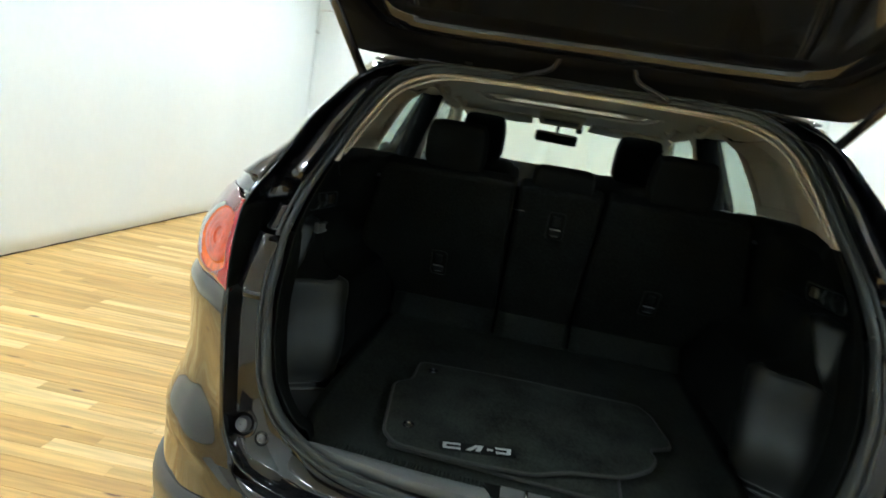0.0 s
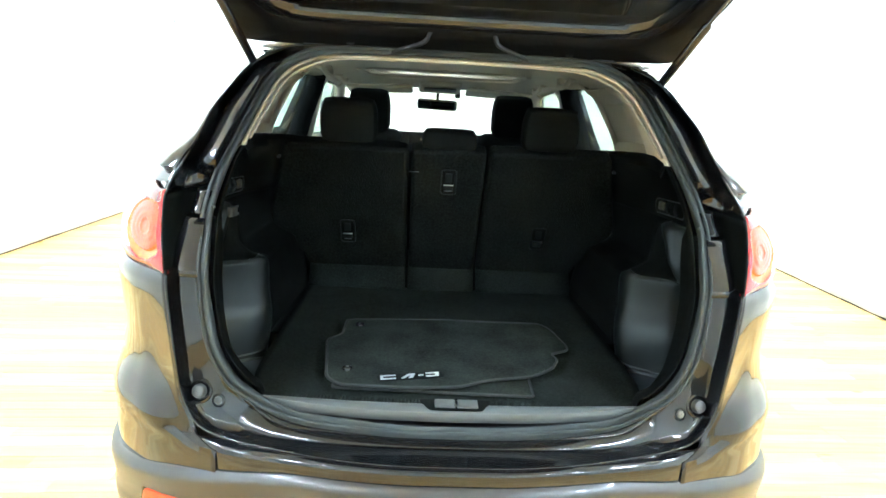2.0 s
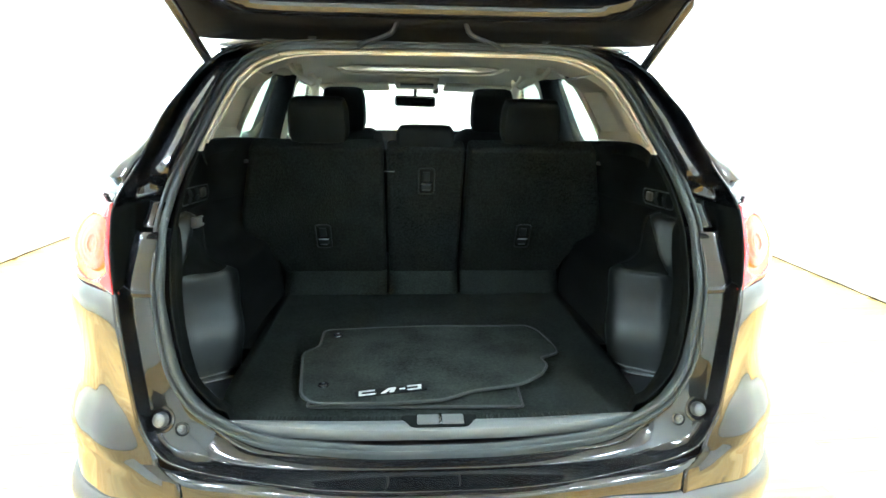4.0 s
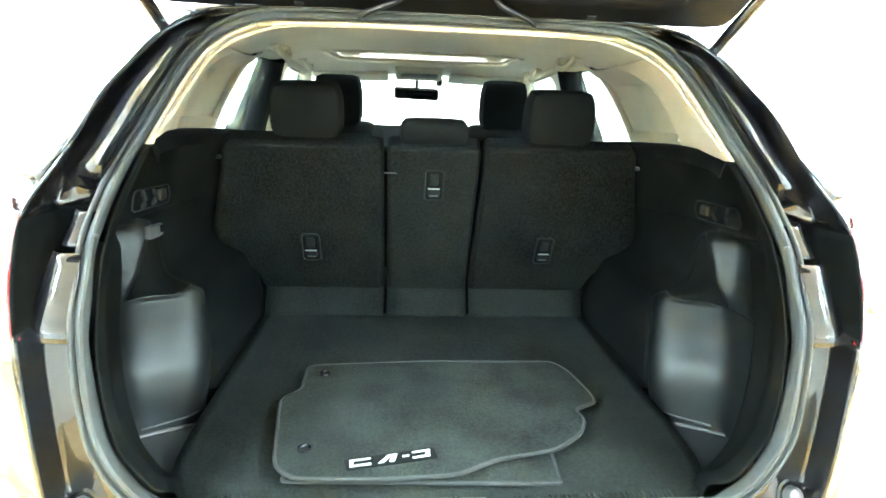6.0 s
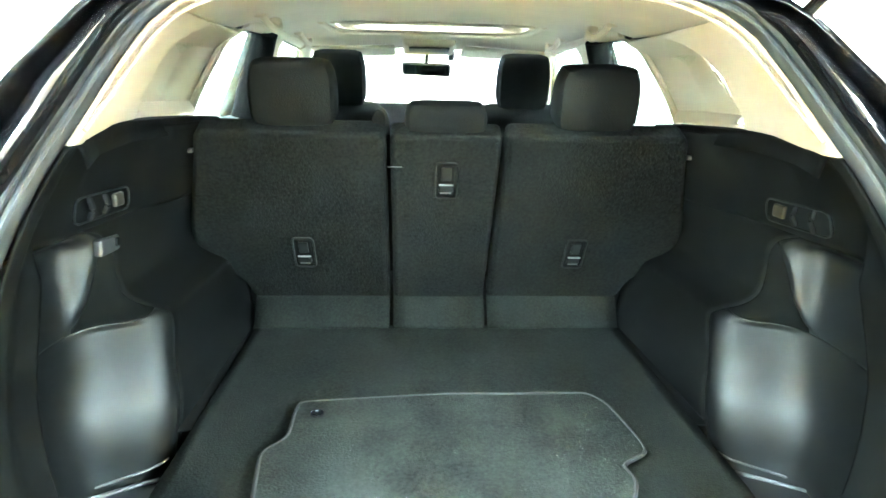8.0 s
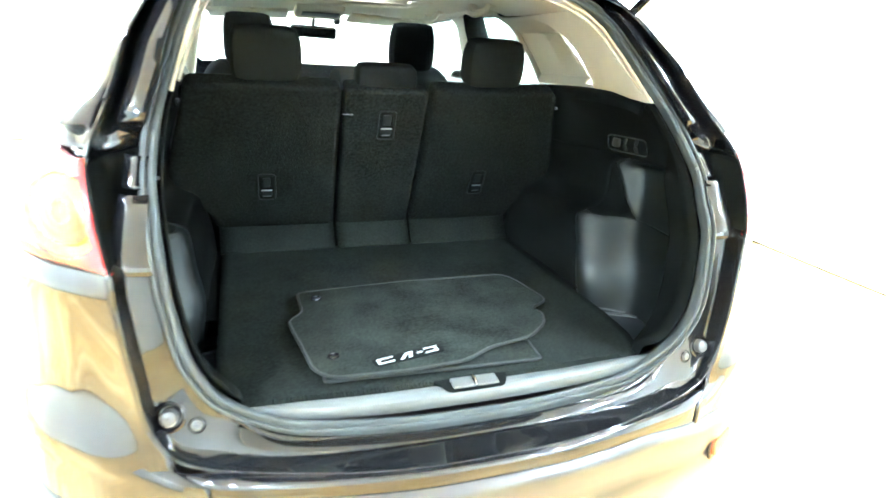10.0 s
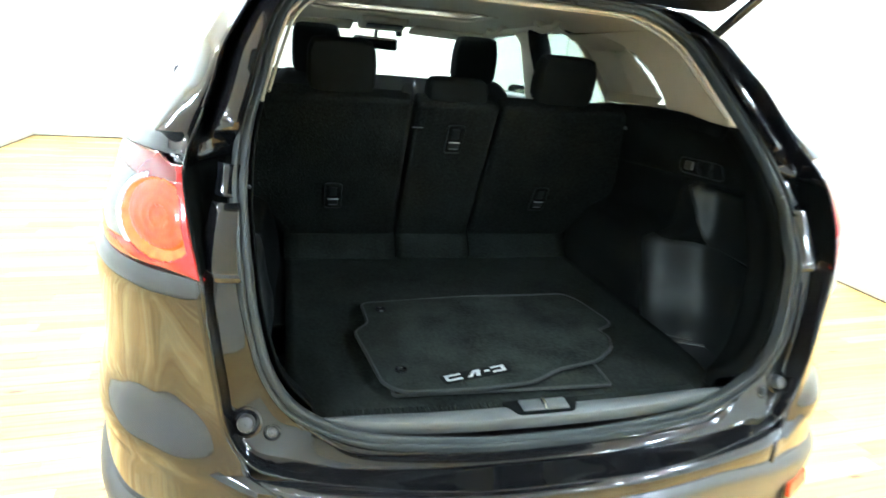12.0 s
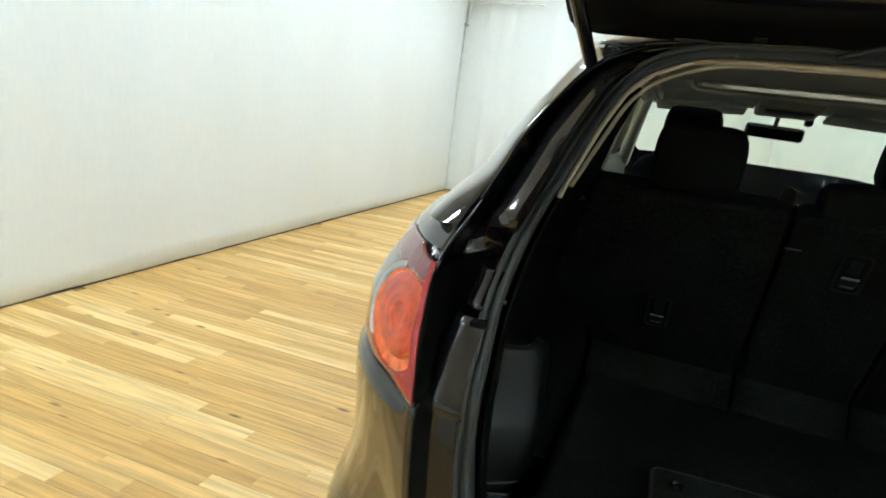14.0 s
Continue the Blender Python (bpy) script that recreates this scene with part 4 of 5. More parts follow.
for s in (1, -1):
    band_rows, bay_rows, edge_line = [], [], []
    for z, xi, yr, xe, ye, wide in WH:
        sx, sy = seal_at(max(z, .79))
        if z < .79:
            sx, sy = .445 + (z - .728) * .30, .215
        sx -= .006
        # from the seal: a band with a lip, the bay's wall, then round a soft corner to the housing's inner side up to the seat
        band = [(sx, sy + .012), (sx + .004, sy + .045), (sx + .55 * (xe - sx), sy + .55 * (ye - sy)), (xe, ye)]
        xd = min(xi + .140, wide - .002)
        corner, face = Vector((xi, yr + .008, 0)), Vector((xd, yr - .062 * (xd - xi) / .1, 0))
        if (face - corner).length < .03:
            face = corner + Vector((.004, -.03, 0))
        soft = min(.032, (face - corner).length * .5)
        c0, c1 = corner + (face - corner).normalized() * soft, corner + Vector((0, soft * 1.1, 0))
        bay = spline([(xe, ye, 0), (xe + .72 * (wide - xe), ye + .05, 0), (wide, .45 * (ye + .10) + .55 * face.y - .03, 0), face * .9 + c0 * .1, c0], 34)
        bay += [c0 * (1 - k / 12) ** 2 + corner * (2 * k / 12 * (1 - k / 12)) + c1 * (k / 12) ** 2 for k in range(1, 13)]
        seat_y, seat_x = 1.165 - .5 * (z - .805), float(np.interp(z, [.672, .86, .99, 1.03, 1.215, 1.296], [.506, .535, .645, .644, .588, .572]))
        xs = min(xi - .004, seat_x + .006)
        bay += spline([c1, (.5 * (xi + xs) + .3 * (xi - xs), .45 * c1.y + .55 * min(seat_y, 1.1), 0), (xs, max(seat_y, c1.y + .12), 0), (xs, 1.20, 0)], 22)[1:]
        bay_rows.append([Vector((q.x, q.y, z)) for q in bay])
        band_rows.append([Vector((q.x, q.y, z)) for q in spline([(*p, 0) for p in band], 24)])
        if .80 < z < 1.11:
            edge_line.append((s * (xe - .001), ye - .001, z))
    low_z = [k for k, q in enumerate(WH) if q[0] <= 1.121][-1]
    part("lining_band", grid(flip(spline_rows(band_rows, 70), s)), FELT, car, "black felt lining beside the weather strip", thick=0.004, offset=-s)
    lower = spline_rows(bay_rows[:low_z + 1], 90)
    brow = min(range(90), key=lambda k: abs(lower[k][40].z - .946))
    # each row is cut where the plastic ends and the felt begins
    parted = []
    for row in lower:
        cut_x = float(np.interp(row[0].z, [.946, .977, 1.015, 1.08, 1.12], [.689, .677, .664, .654, .657]))
        k = next(k for k in range(20, 46) if row[k].x < cut_x or k == 45)
        a, b = row[k - 1], row[k]
        at_cut = a.lerp(b, min(1, max(0, (a.x - cut_x) / max(a.x - b.x, 1e-6))))
        parted.append((even([*row[:k], at_cut], 30), even([at_cut, *row[k:46]], 22)))
    plastic = [a + b[1:] for a, b in parted]
    part("side_lining", grid(flip(plastic[:brow + 1], s)), TRIM, car, "black grained plastic lining of the side bay", thick=0.004, offset=-s, angle=75)
    part("bay_strip", grid(flip([a for a, b in parted[brow:]], s)), TRIM, car, "black plastic upper end of the side bay", thick=0.004, offset=-s, angle=75)
    part("housing_top", grid(flip([b for a, b in parted[brow:]], s)), FELT, car, "black felt over the wheel housing", thick=0.004, offset=-s, angle=75)
    part("housing_lining", grid(flip([row[45:] for row in lower], s)), FELT, car, "black felt lining beside the wheel housing", thick=0.004, offset=-s, angle=75)
    part("floor_gap_strip", moved(prism([(s * .48, .66), (s * .565, .66), (s * .53, 1.19), (s * .48, 1.19)][::s], .004, .001), Matrix.Translation((0, 0, .724))), FELT, car)
    part("upper_lining", grid(flip(spline_rows(bay_rows[low_z:], 24), s)), FELT, car, "black felt upper side lining", thick=0.004, offset=-s)
    part("lining_edge", tube(spline(edge_line, 30), .0022, 8), TRIM, car, "thin moulded edge of the side lining")
    # upper ledge of the lining
    ledge = []
    for k in range(24):
        t = k / 23
        y = .475 + (1.20 - .475) * t
        xin = float(np.interp(y, [.475, .6, .8, .92, 1.2], [.540, .588, .620, .600, .575]))
        z = 1.293 + .008 * math.sin(math.pi * t)
        ledge.append([Vector((xin - .010, y, z - .03)), Vector((xin - .004, y, z - .004)), Vector((xin + .004, y, z + .003)), Vector((xin + .07, y, z + .004)), Vector((xin + .075, y, z - .02))])
    part("lining_ledge", grid(flip(ledge, s)), FELT, car, thick=0.003, offset=s)
    # sunk tray, its edge and the rim of the lining behind it
    # lighter grey on rim and edge paints in the highlight of gloss plastic
    part("tray_rim", tube(spline([(s * .664, .530, .684), (s * .606, .570, .684), (s * .556, .604, .685), (s * .536, .622, .692)], 16), .0024, 8), SILL_PLASTIC, car, "lower rim of the side lining, its highlight painted in lighter grey")
    part("side_tray", moved(prism([(s * .40, .28), (s * .655, .28), (s * .655, .505), (s * .546, .562), (s * .40, .60)][::s], .006, .002), Matrix.Translation((0, 0, .676))), TRAY_PLASTIC, car)
    part("tray_edge", tube(spline([(s * .654, .508, .682), (s * .60, .537, .683), (s * .546, .565, .683), (s * .50, .580, .681)], 16), .0042, 8), SILL_PLASTIC, car, "edge of the side tray, its highlight painted in lighter grey")
    part("tray_well", moved(prism([(s * .40, .28), (s * .70, .28), (s * .70, .64), (s * .40, .68)][::s], .004, .001), Matrix.Translation((0, 0, .650))), FELT, car)
    # oblong panel with two ribs and a small lamp, and a bolt beside the seat

    def on_wall(y, z, out):
        return Vector((s * (.669 - .06 * (y - .64) - out), y, z))

    py = .692 if s > 0 else .745
    shape_ = rounded([Vector((-.094, -.020, 0)), Vector((.086, -.023, 0)), Vector((.096, .020, 0)), Vector((-.076, .024, 0))], .018)
    outline_ = [on_wall(py + q.x, 1.157 + q.y, .006) for q in shape_]
    turn = Matrix(((0, 0, -s, 0), (1, 0, 0, 0), (0, 1, 0, 0), (0, 0, 0, 1)))
    panel = part("lining_panel", moved(prism(shape_, .005, .002), Matrix.Translation(on_wall(py, 1.157, .0)) @ Matrix.Rotation(radians(3.4 * s), 4, "Z") @ turn), FELT, car, "black oblong panel in the side lining")
    part("panel_frame", tube([*outline_, outline_[0]], .0020, 8, caps=False), TRIM, panel)
    for dy, tall in ((-.045, .040), (.004, .034)):
        part("panel_rib", tube(spline([on_wall(py + dy - .004, 1.157 - .5 * tall, .006), on_wall(py + dy, 1.157, .013), on_wall(py + dy + .005, 1.157 + .5 * tall, .006)], 9), .0055, 8), HANDLE_RIM, panel, "grey rib")
    part("panel_lamp", rbox((.010, .034, .026), tuple(on_wall(py + .048, 1.158, .008)), round_by=.004), AMBER_GREY, panel, "small dull amber lamp")
    part("seat_bolt", rbox((.012, .022, .010), (s * .580, 1.000, 1.232), round_by=.003), GREY_PLASTIC, car, "small grey bolt head")
tag = part("tether_tag", rbox((.016, .076, .030), (-.650, .726, 1.083), (-4, 0, 3), .004), GREY_PLASTIC, car, "small grey tag on the lining")
part("tag_slot", rbox((.006, .014, .016), (-.642, .750, 1.084), (-4, 0, 3), .002), FELT, tag)


# ---- rear seat ----
SLOPE = math.atan2(.5, 1.0)


BACK = Matrix(((1, 0, 0, 0), (0, -math.sin(SLOPE), -math.cos(SLOPE), 1.185), (0, math.cos(SLOPE), -math.sin(SLOPE), .805), (0, 0, 0, 1)))
seat = new("rear_seat")
seat.parent = car
seat["label"] = "black folding rear seat in three parts, seen from behind"
TOPW = .530
side_outline = [(.137, .0), (.512, .0), (.530, .06), (.632, .19), (.630, .25), (.572, .459), (.560, TOPW - .015), (.545, TOPW), (.137, TOPW)]
for s in (1, -1):
    o = [(s * x, w) for x, w in side_outline]
    part("backrest", moved(prism(rounded(o if s > 0 else o[::-1], .02), .07, .016, 4), BACK @ Matrix.Translation((0, 0, -.07))), SEAT_BACK, seat, "black carpet-backed outer backrest", flat=True)
part("centre_backrest", moved(prism(rounded([(-.127, 0), (.127, 0), (.127, TOPW - .004), (-.127, TOPW - .004)], .016), .07, .014, 4), BACK @ Matrix.Translation((0, 0, -.07))), SEAT_BACK, seat, "black carpet-backed middle backrest", flat=True)
for x0, x1 in ((-.506, -.137), (-.127, .127), (.137, .506)):
    rows = [[Vector((x, y, z)) for x in np.linspace(x0, x1, 8)] for y, z in ((1.128, .737), (1.135, .744), (1.158, .775), (1.178, .806), (1.19, .822))]
    part("seat_flap", grid(rows), CARPET, seat, "carpeted flap between floor and seat", thick=0.012, offset=-1)


def latch_handle(x, w, parent):
    m = BACK @ Matrix.Translation((x, w, 0))
    b = part("release_handle", moved(join(*[moved(prism(rounded([(-a, -.05), (a, -.05), (a, .05), (-a, .05)], .012), .0045, .0015), Matrix.Identity(4)) for a in (.0255,)]), m), SEAT_BACK, parent, "black seat release handle with chrome edges")
    part("well", moved(rbox((.038, .084, .003), (0, 0, .0040), round_by=.001), m), FELT, b)
    part("flap", moved(rbox((.024, .036, .005), (0, .020, .0065), round_by=.002), m), HANDLE_RIM, b)
    part("lever", moved(rbox((.034, .024, .009), (0, -.022, .006), round_by=.004), m), HANDLE_RIM, b)
    part("chrome_edge", moved(rbox((.034, .0034, .004), (0, -.007, .0115), round_by=.0012), m), SATIN_METAL, b)
    part("lower_edge", moved(rbox((.026, .0040, .004), (0, -.031, .0105), round_by=.0015), m), GREY_PLASTIC, b)
    ring_ = [Vector((q.x, q.y, .0050)) for q in rounded([Vector((-.0262, -.050, 0)), Vector((.0262, -.050, 0)), Vector((.0262, .050, 0)), Vector((-.0262, .050, 0))], .013)]
    part("handle_rim", moved(tube([*ring_, ring_[0]], .0028, 8, caps=False), m), HANDLE_RIM, b)
    return b


latch_handle(-.354, .178, seat)
latch_handle(.354, .178, seat)
latch_handle(.003, .410, seat)
part("belt_slot", moved(rbox((.035, .003, .003), (-.118, .445, .001)), BACK), GREY_PLASTIC, seat)
# dark plate added behind the backrests to stop light through their gaps
part("seat_shell", moved(rbox((1.16, .44, .03), (0, .25, -.09), round_by=.01), BACK), FELT, seat)
for s in (-1, 1):
    part("seam", moved(rbox((.002, .50, .002), (s * .142, .26, .0)), BACK), FELT, seat)


def headrest(name, parent, x, y, z, w, h, d, lean, mat_, posts):
    bm = bmesh.new()
    bmesh.ops.create_cube(bm, size=1.0)
    bmesh.ops.subdivide_edges(bm, edges=list(bm.edges), cuts=5, use_grid_fill=True)
    for v in bm.verts:
        q = v.co * 2
        k = 1 - 0.07 * max(0, q.z) ** 2
        f = Vector((q.x * k, q.y, q.z))
        # squared-off, rounded cushion
        n = max((abs(f.x) ** 6 + abs(f.y) ** 4 + abs(f.z) ** 6) ** (1 / 6), 1e-6)
        m = max(abs(f.x), abs(f.y), abs(f.z))
        f = f * (m / n)
        v.co = Vector((f.x * w / 2, f.y * d / 2 * (1 - .25 * max(0, f.z)), f.z * h / 2))
    root = part(name, moved(bm, pose(x, y, z, lean, 0, 0)), mat_, parent, "black cloth head restraint")
    if posts:
        for dx in (-w * .27, w * .27):
            part("post", tube([(x + dx, y, z - h * .45), (x + dx, y + .012, z - h * .45 - .07)], .006, 8), CHROME, root)
    return root


for s in (1, -1):
    headrest("headrest", seat, s * .342, 1.0, 1.366, .192, .145, .10, 12, SEAT_CLOTH, True)
headrest("centre_headrest", seat, 0, 1.005, 1.315, .188, .072, .09, 12, SEAT_CLOTH, False)
part("belt_guide", moved(prism(spline([(-.014, -.022, 0), (-.016, .006, 0), (-.004, .026, 0), (.012, .018, 0), (.014, -.008, 0), (.006, -.024, 0)], 16), .010, .003), Matrix.Translation((-.152, 1.0, 1.305)) @ Matrix.Rotation(radians(90), 4, "X")), SEAT_CLOTH, seat)


# ---- front seats ----
def front_seat(s):
    root = new("front_seat")
    root.parent = car
    root["label"] = "black cloth front seat"
    x = s * .368
    headrest("headrest", root, x, 2.06, 1.408, .212, .215, .11, 12, SEAT_CLOTH, True)
    bm = rbox((.46, .14, .62), (0, 0, 0), round_by=.06, segments=5)
    for v in bm.verts:
        k = max(0, v.co.z / .31)
        v.co.x *= 1 - .30 * k ** 3
    part("backrest", moved(bm, pose(x, 2.15, 1.015, 14, 0, 0)), SEAT_CLOTH, root)
    part("seat_cushion", rbox((.48, .50, .16), (x, 2.46, .66), (8, 0, 0), .05), SEAT_CLOTH, root)
    return root


for s in (1, -1):
    front_seat(s)
part("dashboard", rbox((1.36, .40, .26), (0, 3.18, .895), (-6, 0, 0), .08, 4), FELT, car, "black dashboard")
part("rear_cushion", rbox((1.30, .50, .22), (0, 1.46, .74), (6, 0, 0), .05), SEAT_CLOTH, seat)
part("cabin_floor", rbox((1.4, 2.4, .05), (0, 2.35, .46), round_by=.01), FELT, car)
rim = [Vector((-.372 + .18 * math.cos(a), 2.80 + .06 * math.sin(a), 1.02 + .17 * math.sin(a))) for a in np.linspace(0, 2 * math.pi, 40)]
part("steering_wheel", tube(rim, .016, 10, caps=False), TRIM, car)
for s in (1, -1):
    rows = [[Vector((x, y, z)) for y in np.linspace(1.18, 3.2, 24)] for x, z in ((.66, .5), (.68, .9), (.70, 1.18), (.72, 1.235), (.78, 1.25))]
    part("door_lining", grid(flip(rows, s)), TRIM, car, thick=0.01, offset=-s)

# ---- beige upper trim ----
def trim_x(y, z):
    lo = float(np.interp(y, [.45, .6, .8, 1.0, 1.3, 1.6], [.534, .592, .64, .668, .690, .70]))
    hi = float(np.interp(y, [.62, .75, 1.0, 1.3, 1.6], [.470, .535, .585, .612, .62]))
    t = (z - 1.29) / (1.53 - 1.29)
    return lo + (hi - lo) * (t + .25 * t * (1 - t) * -1)


def step_y(z):
    """Where the pillar cover steps back towards the quarter window."""
    return float(np.interp(z, [1.29, 1.34, 1.416, 1.467, 1.50, 1.54], [.86, .897, .967, 1.055, 1.16, 1.35]))


def crescent(c):
    """The quarter window's opening in the recessed part of the lining."""
    y, z = c.y, c.z
    line = 1.325 + (y - 1.012) * (1.482 - 1.325) / (1.205 - 1.012)
    return z > line and y > step_y(z) + .030 and 1.31 < z < 1.492


for s in (1, -1):
    rows = []
    zs = [1.298 + (1.535 - 1.298) * k / 60 for k in range(61)]
    for z in zs:
        # rear edge on the seal, front edge on the door opening
        sx, sy = seal_at(z)
        y0 = sy + .018
        y1 = float(np.interp(z, [1.27, 1.35, 1.44, 1.50, 1.535], [1.315, 1.375, 1.455, 1.515, 1.60]))
        row = []
        for k in range(91):
            t = k / 90
            y = y0 + (y1 - y0) * t
            x = trim_x(y, z)
            x = x + (sx - .002 - x) * max(0, 1 - t / .10) ** 2
            deep_ = .058 * max(0, min(1, (1.53 - z) / .05)) * max(0, min(1, (z - 1.30) / .03))
            x += deep_ * max(0, min(1, (y - step_y(z)) / .022)) * (1 - .55 * max(0, min(1, (y - y1 + .16) / .12)))
            row.append(Vector((x, y, z)))
        rows.append(row)
    part("pillar_lining", grid(flip(rows, s), skip=crescent), BEIGE_PLASTIC, car, "beige pillar lining round the quarter window", thick=0.006, offset=-s)
    # door opening rubber
    ln = spline([(1.318, 1.25, 0), (1.38, 1.35, 0), (1.46, 1.44, 0), (1.53, 1.508, 0), (1.66, 1.552, 0), (1.95, 1.562, 0)], 30)
    part("door_seal", tube([Vector((s * (trim_x(min(q.x, 1.6), q.y) + .012), q.x, q.y)) for q in ln], .011, 8), BEIGE_PLASTIC, car)
    # centre pillar and front pillar linings
    part("centre_pillar_lining", grid(flip([[Vector((x, y, z)) for x, y in ((.735 - k * .0095, 1.99), (.69 - k * .0095, 2.0), (.68 - k * .0095, 2.05), (.69 - k * .0095, 2.12), (.735 - k * .0095, 2.13))] for k, z in enumerate(np.linspace(1.2, 1.56, 10))], s)), BEIGE_PLASTIC, car, thick=0.004)
    part("door_frame", tube([(s * .708, 1.90, 1.25), (s * .675, 1.92, 1.38), (s * .632, 1.92, 1.50), (s * .610, 1.90, 1.560)], .046, 12, 1.0), FELT, car, "black frame of the rear door")
    part("front_pillar_lining", tube(spline([(s * .598, 2.50, 1.566), (s * .610, 2.70, 1.545), (s * .655, 2.93, 1.40), (s * .71, 3.22, 1.20)], 24), .034, 10), BEIGE_PLASTIC, car)
    part("rail_lining", tube(spline([(s * .612, 1.62, 1.572), (s * .605, 2.0, 1.580), (s * .600, 2.52, 1.566)], 16), .026, 10), BEIGE_PLASTIC, car)
    part("pillar_flare", grid(flip([[Vector((x, y, z)) for y in np.linspace(1.985 - f, 2.09 + f * 1.6, 8)] for x, z, f in ((.640, 1.44, 0), (.622, 1.49, .010), (.608, 1.53, .03), (.596, 1.57, .075))], s)), BEIGE_PLASTIC, car, thick=0.01, offset=s)
    # grab handles over the doors
    for x, y, z in ((.505, 1.58, 1.566), (.525, 2.28, 1.572)):
        h = part("grab_handle", tube(spline([(s * (x + .012), y - .10, z + .012), (s * x, y - .085, z - .014), (s * (x - .004), y - .03, z - .024), (s * (x - .004), y + .03, z - .022), (s * x, y + .085, z - .010), (s * (x + .012), y + .10, z + .014)], 16), .010, 8, 1.2), BEIGE_PLASTIC, car, "beige grab handle")
        for dy in (-.10, .10):
            part("handle_foot", rbox((.034, .048, .024), (s * (x + .016), y + dy, z + .010), round_by=.009), BEIGE_PLASTIC, h)

# headliner with the sunroof opening, lip at the rear
rows = []
for k in range(80):
    y = .690 + (2.74 - .690) * k / 79
    zc = float(np.interp(y, [.69, .74, .9, 1.2, 1.6, 2.2, 2.5, 2.74], [1.536, 1.552, 1.575, 1.597, 1.612, 1.610, 1.590, 1.565]))
    w = float(np.interp(y, [.69, .75, .9, 1.3, 1.7, 2.4, 2.74], [.40, .50, .565, .615, .64, .625, .60]))
    ze = float(np.interp(y, [.69, .8, 1.2, 1.55, 1.72, 2.74], [1.530, 1.530, 1.532, 1.536, 1.563, 1.553]))
    rows.append([Vector((w * j / 40, y, zc - (zc - ze) * (j / 40) ** 4)) for j in range(41)])
part("headliner", grid(mirrored(rows), skip=lambda c: abs(c.x) < .372 and 1.93 < c.y < 2.17), BEIGE, car, "beige cloth headliner", thick=0.01, offset=1)
lip = spline([(max(0, q[0] - .012), q[1] + .018, q[2] - .014) for q in [(.535, .452, 1.330), *SEAL[15:]]], 80)
whole = lip + [Vector((-q.x, q.y, q.z)) for q in reversed(lip[:-1])]
part("headliner_lip", tube(whole, .0036, 10), LIP_BEIGE, car)
frame_pts = [(-.372, 1.93), (.372, 1.93), (.372, 2.17), (-.372, 2.17)]
inner = rounded(frame_pts, .05)
rows = [[Vector((q[0] * k, 2.05 + (q[1] - 2.05) * k, z)) for q in [tuple(p) for p in inner]] for k, z in ((1.05, 1.606), (1.03, 1.598), (.99, 1.602), (.985, 1.655))]
part("sunroof_frame", grid(rows, closed=True), BEIGE_PLASTIC, car, "beige sunroof surround", thick=0.004)
surround = spline([(-.415, 1.93, 1.604), (-.412, 2.06, 1.600), (-.395, 2.16, 1.595), (-.34, 2.205, 1.592), (0, 2.225, 1.592), (.34, 2.205, 1.592), (.395, 2.16, 1.595), (.412, 2.06, 1.600), (.415, 1.93, 1.604)], 60)
part("sunroof_moulding", tube(surround, .016, 10, .6), BEIGE_PLASTIC, car, "raised beige moulding round the sunroof")
for s in (1, -1):
    part("sunroof_stop", rbox((.085, .03, .022), (s * .318, 2.14, 1.630), round_by=.003), DARK_RUBBER, car)
con = part("overhead_console", rbox((.25, .20, .05), (0, 2.58, 1.572), (-10, 0, 0), .018, 4), BEIGE_PLASTIC, car, "beige overhead console")
part("console_lens", rbox((.19, .07, .008), (0, 2.52, 1.548), (-10, 0, 0), .006), GREY_PLASTIC, con)
for s in (1, -1):
    part("sun_visor", rbox((.39, .17, .020), (s * .355, 2.60, 1.540), (-8, s * 2, 0), .010, 3), BEIGE, car, "beige sun visor")
    part("visor_pivot", tube([(s * .16, 2.62, 1.55), (s * .57, 2.66, 1.545)], .008, 8), BEIGE_PLASTIC, car)
rv = part("rear_view_mirror", rbox((.255, .035, .066), (-.006, 2.80, 1.468), (15, 1.5, -3), .028, 5), GLOSS_TRIM, car, "black rear-view mirror")
part("mirror_glass", rbox((.235, .004, .054), (-.006, 2.7820, 1.463), (15, 1.5, -3), .02, 4), MIRROR, rv)
part("mirror_stalk", tube([(-.006, 2.81, 1.49), (-.004, 2.80, 1.53), (0, 2.78, 1.575)], .010, 8), TRIM, rv)
part("sensor_pod", rbox((.034, .05, .05), (.118, 2.74, 1.535), (0, 0, 0), .012), TRIM, rv)


# ---- tailgate, raised ----
HINGE = Vector((0, .668, 1.566))
gate = new("tailgate")
gate.parent = car
gate["label"] = "raised black tailgate with dark window glass"


def gate_at(x, u, v):
    """A place on the raised tailgate: u from the hinge outwards, v up from its inner face."""
    a1, a2, turn_ = radians(31), radians(8), .62
    if u < turn_:
        base = HINGE + Vector((0, -u * math.cos(a1), u * math.sin(a1)))
        up = Vector((0, math.sin(a1), math.cos(a1)))
    else:
        base = HINGE + Vector((0, -turn_ * math.cos(a1) - (u - turn_) * math.cos(a2), turn_ * math.sin(a1) + (u - turn_) * math.sin(a2)))
        up = Vector((0, math.sin(a2), math.cos(a2)))
    return base + up * v + Vector((x, 0, 0))


def gate_width(u):
    return float(np.interp(u, [0, .012, .10, .21, .28, .62, .8, 1.15, 1.22], [.585, .604, .613, .632, .641, .67, .68, .62, .54]))


